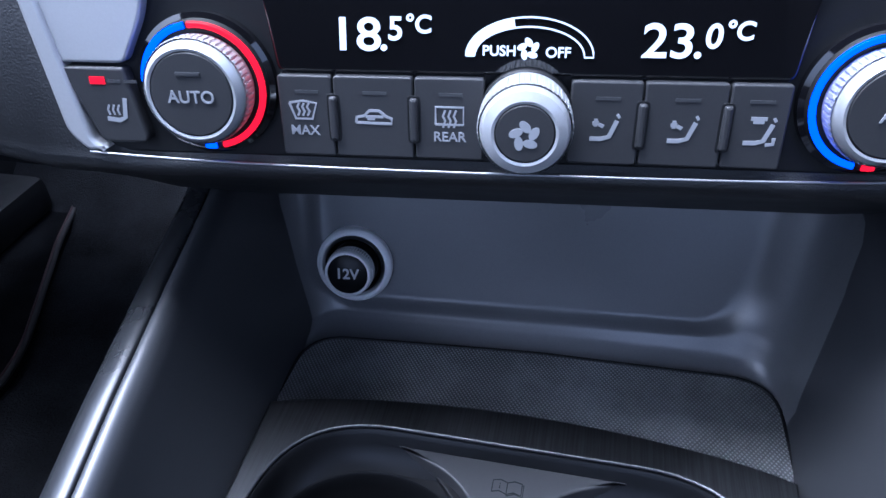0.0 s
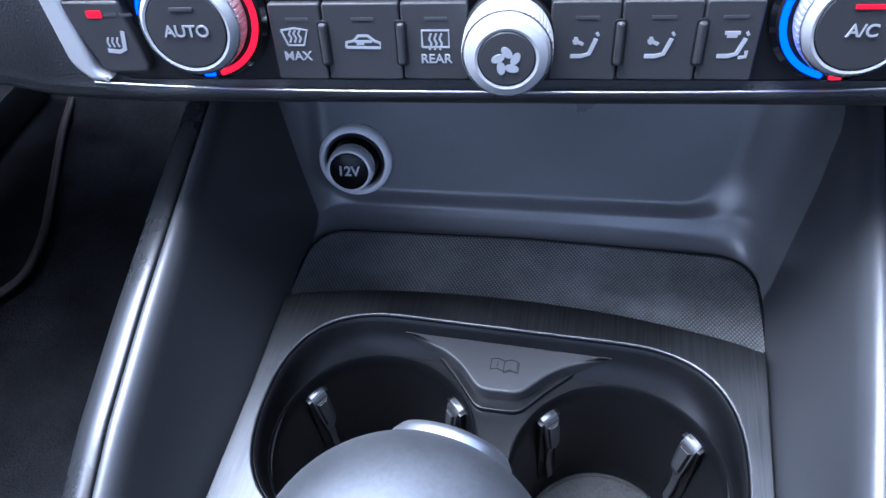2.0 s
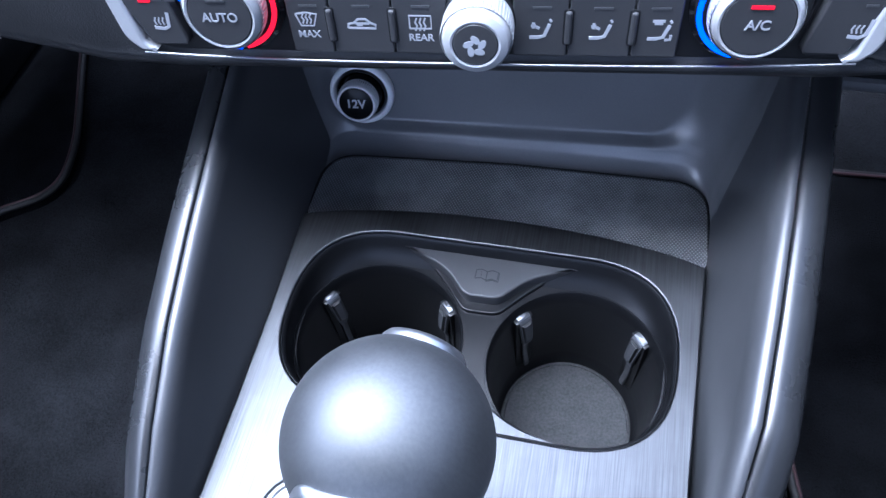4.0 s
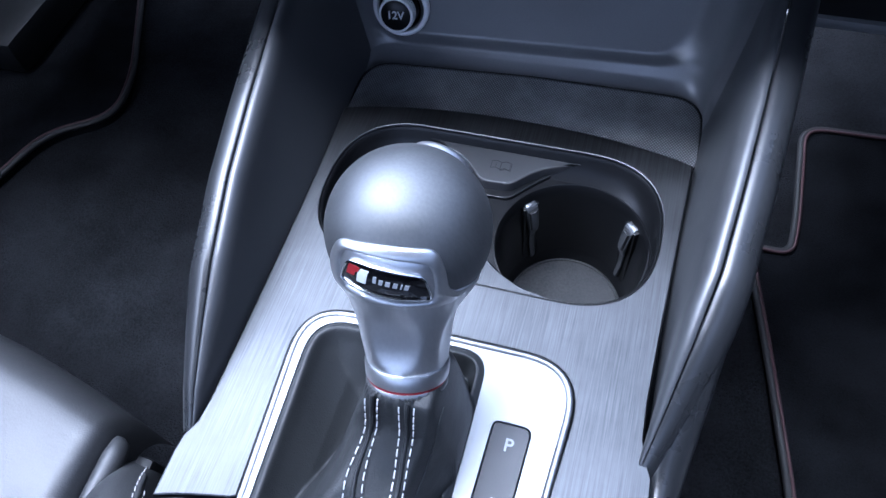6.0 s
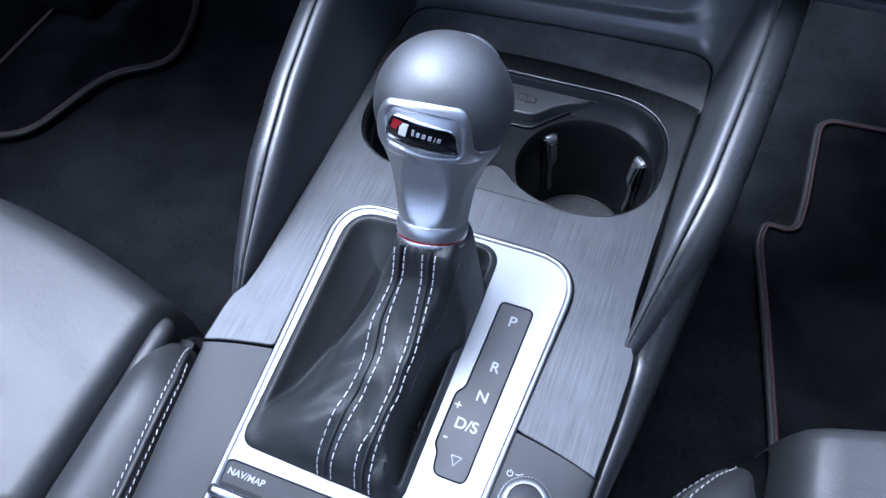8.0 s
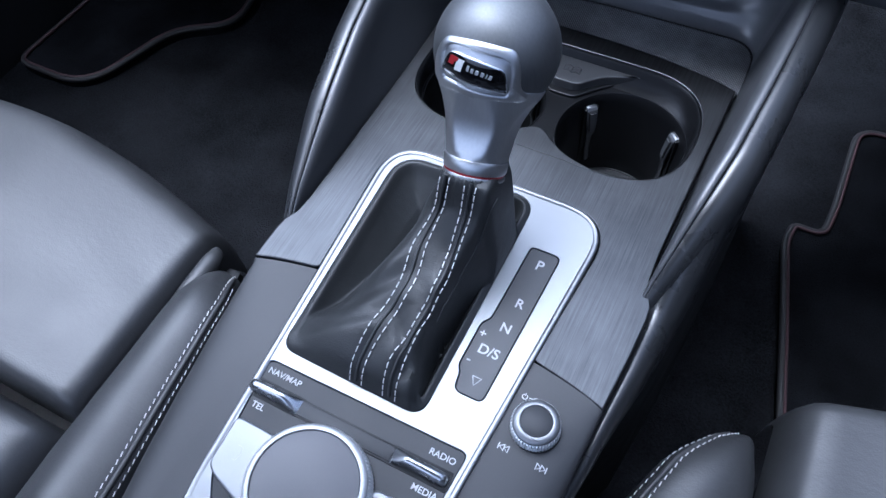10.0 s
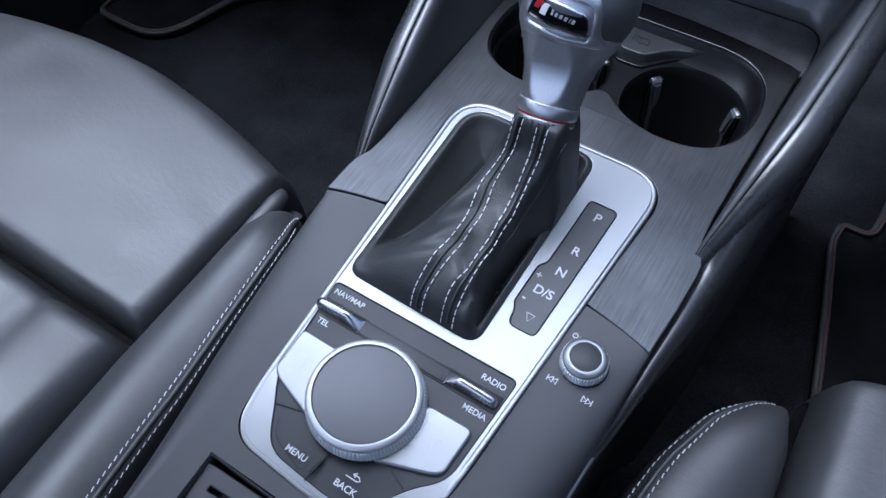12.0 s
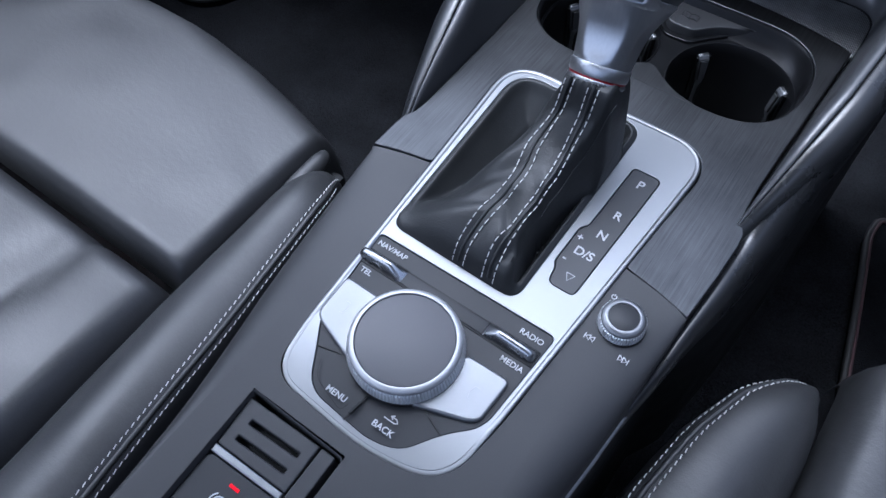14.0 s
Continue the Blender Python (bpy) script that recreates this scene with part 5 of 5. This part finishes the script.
        plate("silver_strip", mir([(-134.5, 42, 0.5), (-129.5, 42, 0.5), (-120.2, -11.0, 2.5), (-116.5, -13.4, 0.6), (-122.0, -14.3, 2.0), (-127.2, -9, 3)]), 0, 5.2, RINGSILVER, "satin silver side strip", 0.0012)
    line = [(DASH @ Vector(((-122 + 240 * k / 40) * 0.001, (-14.4 - 2.6 * (1 - abs(2 * k / 40 - 1) ** 3)) * 0.001, 0.0046))) for k in range(41)]
    part("chrome_line", tube(bmesh.new(), line, 0.00045, 8), SILVER, c, "thin chrome line", 60)

    def dial(u, v, r, h, name, text, glowing, rim=0.0010):
        """A rotary knob: lit ring, knurled silver barrel and dark face."""
        M = at(u, v, 0)
        if glowing:
            k = part(name, lathe([(r + 0.0052, 0.0), (r + 0.0052, 0.0040), (r + 0.0045, 0.0050), (r + 0.0030, 0.0052), (r + 0.0014, 0.0048)], 72, M), BLACK, c, "rotary temperature knob with lit ring")
            part("gloss_collar", lathe([(r + 0.0068, 0.0), (r + 0.0066, 0.0030), (r + 0.0052, 0.0036)], 72, M), GLOSS, k)
        else:
            k = part(name, lathe([(r + 0.0022, 0.0), (r + 0.0022, 0.0045), (r + 0.0012, 0.0056)], 56, M), BLACK, c, "rotary fan knob")
        n = 72
        part("barrel", lathe([(r + 0.0016, 0.0040), (r + 0.0016, 0.0060), (r + 0.0012, h * 0.70), (r + 0.0012, h * 0.84), (r + 0.0004, h - 0.0008), (r - rim + 0.0006, h + 0.0002), (r - rim - 0.0001, h)], n, M), RINGSILVER, k, "silver knob barrel", 40)
        part("knurling", knurl(r + 0.0016, 0.0058, h * 0.84, 54, 0.0003, M), RINGSILVER, k, "", 20)
        part("face", lathe([(r - rim, h - 0.0006), (r - rim - 0.0006, h + 0.0002), (0.0, h + 0.0003)], 56, M), BUTTON, k, "charcoal knob face")
        if text:
            letters("face_text", text, 0.0044, M @ Matrix.Translation((0, -0.0006, h + 0.0005)), GREYPRINT, k, thick=0.00006)
            part("face_light", box(-0.0032, 0.0032, 0.0048, 0.0058, h, h + 0.0006, 0.0001, M), LED_RED if text == "A/C" else PLATE, k)
        else:
            part("face_icon", fan_blades(0.0038, M @ Matrix.Translation((0, -0.0004, h + 0.0003))), GREYPRINT, k)
        if glowing:
            for a0, a1, mat in glowing:
                bm = bmesh.new()
                steps = max(4, int(abs(a1 - a0) / 6))
                tube(bm, [(M @ Vector(((r + 0.0039) * math.cos(radians(a0 + (a1 - a0) * t / steps)), (r + 0.0039) * math.sin(radians(a0 + (a1 - a0) * t / steps)), 0.0054))) for t in range(steps + 1)], 0.0009, 8)
                part("lit_arc", bm, mat, k, "glowing lit arc", 60)
        return k

    dial(-85.6, 4.8, 0.0120, 0.0130, "temperature_knob", "AUTO", [(175, 100, LED_BLUE), (96, -78, LED_RED), (-86, -96, LED_BLUE)])
    dial(82.4, 4.2, 0.0120, 0.0130, "temperature_knob", "A/C", [(100, 258, LED_BLUE), (266, 276, LED_RED), (84, 60, LED_RED)])
    dial(-1.8, -1.2, 0.0098, 0.0185, "fan_knob", "", None, 0.0024)
    return c


def fan_blades(r, m, h=0.0002):
    """A fan sign of five rounded, swept blades."""
    bm = bmesh.new()
    for k in range(5):
        a = 2 * math.pi * k / 5 + 0.3
        c, turn = Vector((0.60 * r * math.cos(a), 0.60 * r * math.sin(a))), a + 0.75
        poly = []
        for j in range(14):
            e = 2 * math.pi * j / 14
            x, y = 0.46 * r * math.cos(e), 0.28 * r * math.sin(e)
            poly.append(c + Vector((x * math.cos(turn) - y * math.sin(turn), x * math.sin(turn) + y * math.cos(turn))))
        loops(bm, [[(p.x, p.y, 0) for p in poly], [(p.x, p.y, h) for p in poly]], m, False, True)
    return bm


# ---- seats
def pillow(x0, x1, y0, y1, z, rx, ry, depth, crown=0.006, nx=30, ny=26, dents=(), front_arc=0.0, rf=0.0):
    """A padded cushion: a grid whose edges roll down, with soft dents along lines."""
    bm = bmesh.new()
    rows = []
    for j in range(ny + 1):
        v = j / ny
        row = []
        for i in range(nx + 1):
            u = i / nx
            # crowd the grid towards the edges
            uu = 0.5 - 0.5 * math.cos(math.pi * u)
            vv = 0.5 - 0.5 * math.cos(math.pi * v)
            x, y = x0 + (x1 - x0) * uu, y0 + (y1 - y0) * vv
            ex, ey = min(x - min(x0, x1), max(x0, x1) - x), min(y - min(y0, y1), max(y0, y1) - y)
            fx = 1 - max(0, 1 - ex / rx) ** 2
            fy = 1 - max(0, 1 - ey / (rf if rf and vv > 0.5 else ry)) ** 2
            h = z + crown * math.sin(math.pi * uu) * math.sin(math.pi * vv) - depth * (1 - math.sqrt(max(0, fx))) - depth * (1 - math.sqrt(max(0, fy)))
            for fn in dents:
                h -= fn(x, y)
            h += 0.0016 * noise.noise(Vector((x * 22, y * 22, z * 9))) + 0.0006 * noise.noise(Vector((x * 70, y * 70, 2)))
            row.append((x, y + front_arc * math.sin(math.pi * uu) * vv, h))
        rows.append(row)
    sheet(bm, rows)
    return bm


def bolster(table, top, s, y_tip):
    """Side bolster: sections across, along the seat; s is the side of the console it lies on."""
    bm = bmesh.new()
    rows = []
    for k in range(34):
        t = k / 33
        y = table[0][0] + (y_tip - table[0][0]) * (1 - (1 - t) ** 1.5)
        w_out, w_in = lerp_table(table, y)
        tip = max(0.0, min(1, (y_tip - y) / 0.055))
        f = math.sqrt(max(0.0, 1 - (1 - tip) ** 2)) if tip < 1 else 1.0
        f = max(f, 0.02)
        wi = w_out + (w_in - w_out) * (0.35 + 0.65 * f if s > 0 else 0.80 + 0.20 * f)
        w_out += (w_in - w_out) * (0.50 * (1 - f) if s < 0 else 0.0)
        z = top - 0.055 * (1 - f)
        sec = []
        for a, h in ((0.0, -0.140), (0.0, -0.050), (0.02, -0.020), (0.04, -0.0105), (0.07, -0.0060), (0.115, -0.0042), (0.16, -0.0024), (0.34, 0.0015), (0.48, 0.0015), (0.62, -0.002), (0.76, -0.009), (0.88, -0.022), (0.96, -0.042), (1.0, -0.075)):
            x = w_out + (wi - w_out) * a
            sec.append((s * x, y, z + h * (0.4 + 0.6 * f) + 0.0008 * noise.noise(Vector((x * 40, y * 25, s)))))
        rows.append(sec)
    sheet(bm, rows)
    return bm, rows


def seat(s, dy, top, table, y_tip, name_label, cush_x, front_y, extra_crease, fat=0.85, lift=0.0, edge=0.0085):
    t = thing("car_seat", (s * 0.38, -0.1 + dy, FLOOR), name_label, "car seat", "front seats")
    x0, x1 = s * cush_x, s * 0.62
    seam = -0.105 + dy

    def pull(x, y):
        g = 0.0
        for cx in extra_crease:
            xx = s * (cx + 0.10 * (seam - y))
            g += 0.007 * math.exp(-((x - xx) / 0.0055) ** 2) + 0.004 * math.exp(-((x - xx) / 0.022) ** 2)
        return g

    part("front_cushion", pillow(x0, x1, seam + 0.0030, front_y, top - 0.002 + lift, edge, 0.0085, 0.046, 0.006, front_arc=0.038 if s < 0 else 0.042, rf=0.022 if s < 0 else 0.012), LEATHER, t, "smooth black leather thigh cushion", 80)
    part("rear_cushion", pillow(x0 + s * 0.004, x1, seam - 0.34, seam - 0.0030, top - 0.0085 + lift, 0.022, 0.0125, 0.040, 0.010, 44, 34, [pull]), LEATHER, t, "black leather seat base with pulled crease", 80)
    bm, rows = bolster(table, top + 0.008, s, y_tip)
    part("bolster", bm, LEATHER, t, "rounded black leather side bolster", 80)
    for idx, lift in ((4, 0.0010), (6, 0.0010)):
        line = []
        for r in rows[:-4 if idx == 4 else -1]:
            a, b, c = Vector(r[idx - 1]), Vector(r[idx]), Vector(r[idx + 1])
            line.append((b, ((c - a).cross(Vector((0, 1, 0))) * (-s)).normalized()))
        if line[0][1].z < 0:
            line = [(p, -nn) for p, nn in line]
        part("stitching", stitches(line, 0.0050, 0.0030, 0.00036, lift, 0.18), THREAD, t, "white double stitching", 60)
    cord = [Vector(r[5]) + Vector((0, 0, 0.0002)) for r in rows[:-3]]
    part("seam_cord", tube(bmesh.new(), cord, 0.0019, 8), LEATHER, t, "", 80)
    # dark base, side trim and the piping between cushion and bolster
    part("seat_base", box(min(x0, x1), max(x0, x1), seam - 0.34, front_y - 0.03, FLOOR + 0.05, top - 0.105, 0.02), BLACK, t, "black seat base")
    part("seat_runner", box(min(s * (cush_x + 0.03), s * (cush_x + 0.07)), max(s * (cush_x + 0.03), s * (cush_x + 0.07)), seam - 0.34, front_y - 0.02, FLOOR, FLOOR + 0.06, 0.006), BLACK, t)
    if not fat:
        return t
    # padded roll that fills the gap between cushion and bolster, thick at the front, and the trim that holds it
    roll = [(0.004, front_y - 0.016, -0.006, 0.0030), (0.006, front_y - 0.019, -0.006, 0.0066), (0.007, front_y - 0.028, -0.005, 0.0086), (0.006, front_y - 0.050, -0.006, 0.0082), (0.004, front_y - 0.080, -0.008, 0.0060), (0.001, seam + 0.03, -0.012, 0.0040), (0.0, seam - 0.01, -0.016, 0.0034)]
    rows = []
    for dx, y, dz, r in roll:
        r *= fat
        rows.append([(s * (cush_x - dx * fat) + r * math.cos(2 * math.pi * k / 14), y, top + dz - 0.008 + r * math.sin(2 * math.pi * k / 14)) for k in range(14)])
    bm = bmesh.new()
    loops(bm, rows, IDENT, True, True)
    part("side_roll", bm, LEATHER, t, "black padded roll beside the cushion", 80)
    part("side_trim", box(0.013 - cush_x, 0.026 - cush_x, front_y - 0.048, front_y - 0.021, top - 0.070, top - 0.022, 0.005), BLACK, t, "black plastic side trim")
    return t


# ---- floor mats
def mats():
    for outline, label in (
            ([(-0.605, 0.655, 0.02), (-0.525, 0.485, 0.03), (-0.510, 0.415, 0.05), (-0.580, 0.370, 0.03), (-0.615, 0.240, 0.05), (-0.730, 0.24, 0.02), (-0.730, 0.75, 0.02), (-0.640, 0.75, 0.02)], "black velour floor mat with grey piping on dark carpet"),
            ([(0.238, 0.565, 0.025), (0.450, 0.572, 0.03), (0.60, 0.55, 0.03), (0.60, 0.02, 0.03), (0.262, 0.02, 0.02), (0.240, 0.180, 0.02), (0.219, 0.286, 0.03), (0.199, 0.378, 0.015), (0.203, 0.404, 0.008), (0.232, 0.403, 0.012), (0.236, 0.440, 0.02)], "black velour floor mat with dark red piping on carpet")):
        o = rounded(outline, 8)
        mat = thing("floor_mat", (sum(p.x for p in o) / len(o), sum(p.y for p in o) / len(o), FLOOR), label, "floor mat", "floor mats")
        part("velour", slab(o, FLOOR - 0.004, FLOOR + 0.010, 0.003), MATCLOTH, mat)
        e = inset(o, 0.001)
        part("piping", tube(bmesh.new(), [(p.x, p.y, FLOOR + 0.0105) for p in e], 0.0035, 6, True), PIPING, mat, "grey edge piping", 80)
        part("thread", tube(bmesh.new(), [(p.x, p.y, FLOOR + 0.013) for p in inset(o, 0.004)], 0.0016, 5, True), REDTHREAD, mat, "red thread", 80)
    f = thing("footrest", (-0.73, 0.56, FLOOR), "black ribbed plastic footrest on the footwell floor", "footrest")
    part("pad", box(-0.74, -0.655, 0.45, 0.72, FLOOR + 0.011, FLOOR + 0.06, 0.012), BLACK, f)


cabin()
console()
socket()
gear_surround()
gear_lever()
control_unit()
volume_knob()
brake_switch()
dashboard()
climate_panel()
LEFT = [(-0.40, 0.109, 0.200), (-0.235, 0.1200, 0.206), (-0.18, 0.127, 0.208), (-0.118, 0.1325, 0.210), (-0.06, 0.141, 0.208), (0.008, 0.151, 0.206), (0.05, 0.164, 0.204)]
RIGHT = [(-0.40, 0.108, 0.200), (-0.15, 0.108, 0.202), (-0.053, 0.114, 0.203), (0.0, 0.124, 0.203), (0.042, 0.141, 0.203), (0.066, 0.162, 0.203), (0.078, 0.176, 0.203), (0.10, 0.190, 0.203)]
seat(-1, 0.0, -0.092, LEFT, 0.041, "black leather front seat with white double stitching beside console", 0.199, 0.062, (0.288,))
seat(1, 0.045, -0.092, RIGHT, 0.086, "black leather front seat close to the console with stitched bolster", 0.201, 0.112, (0.29,), 0.0, 0.009, 0.016)
mats()
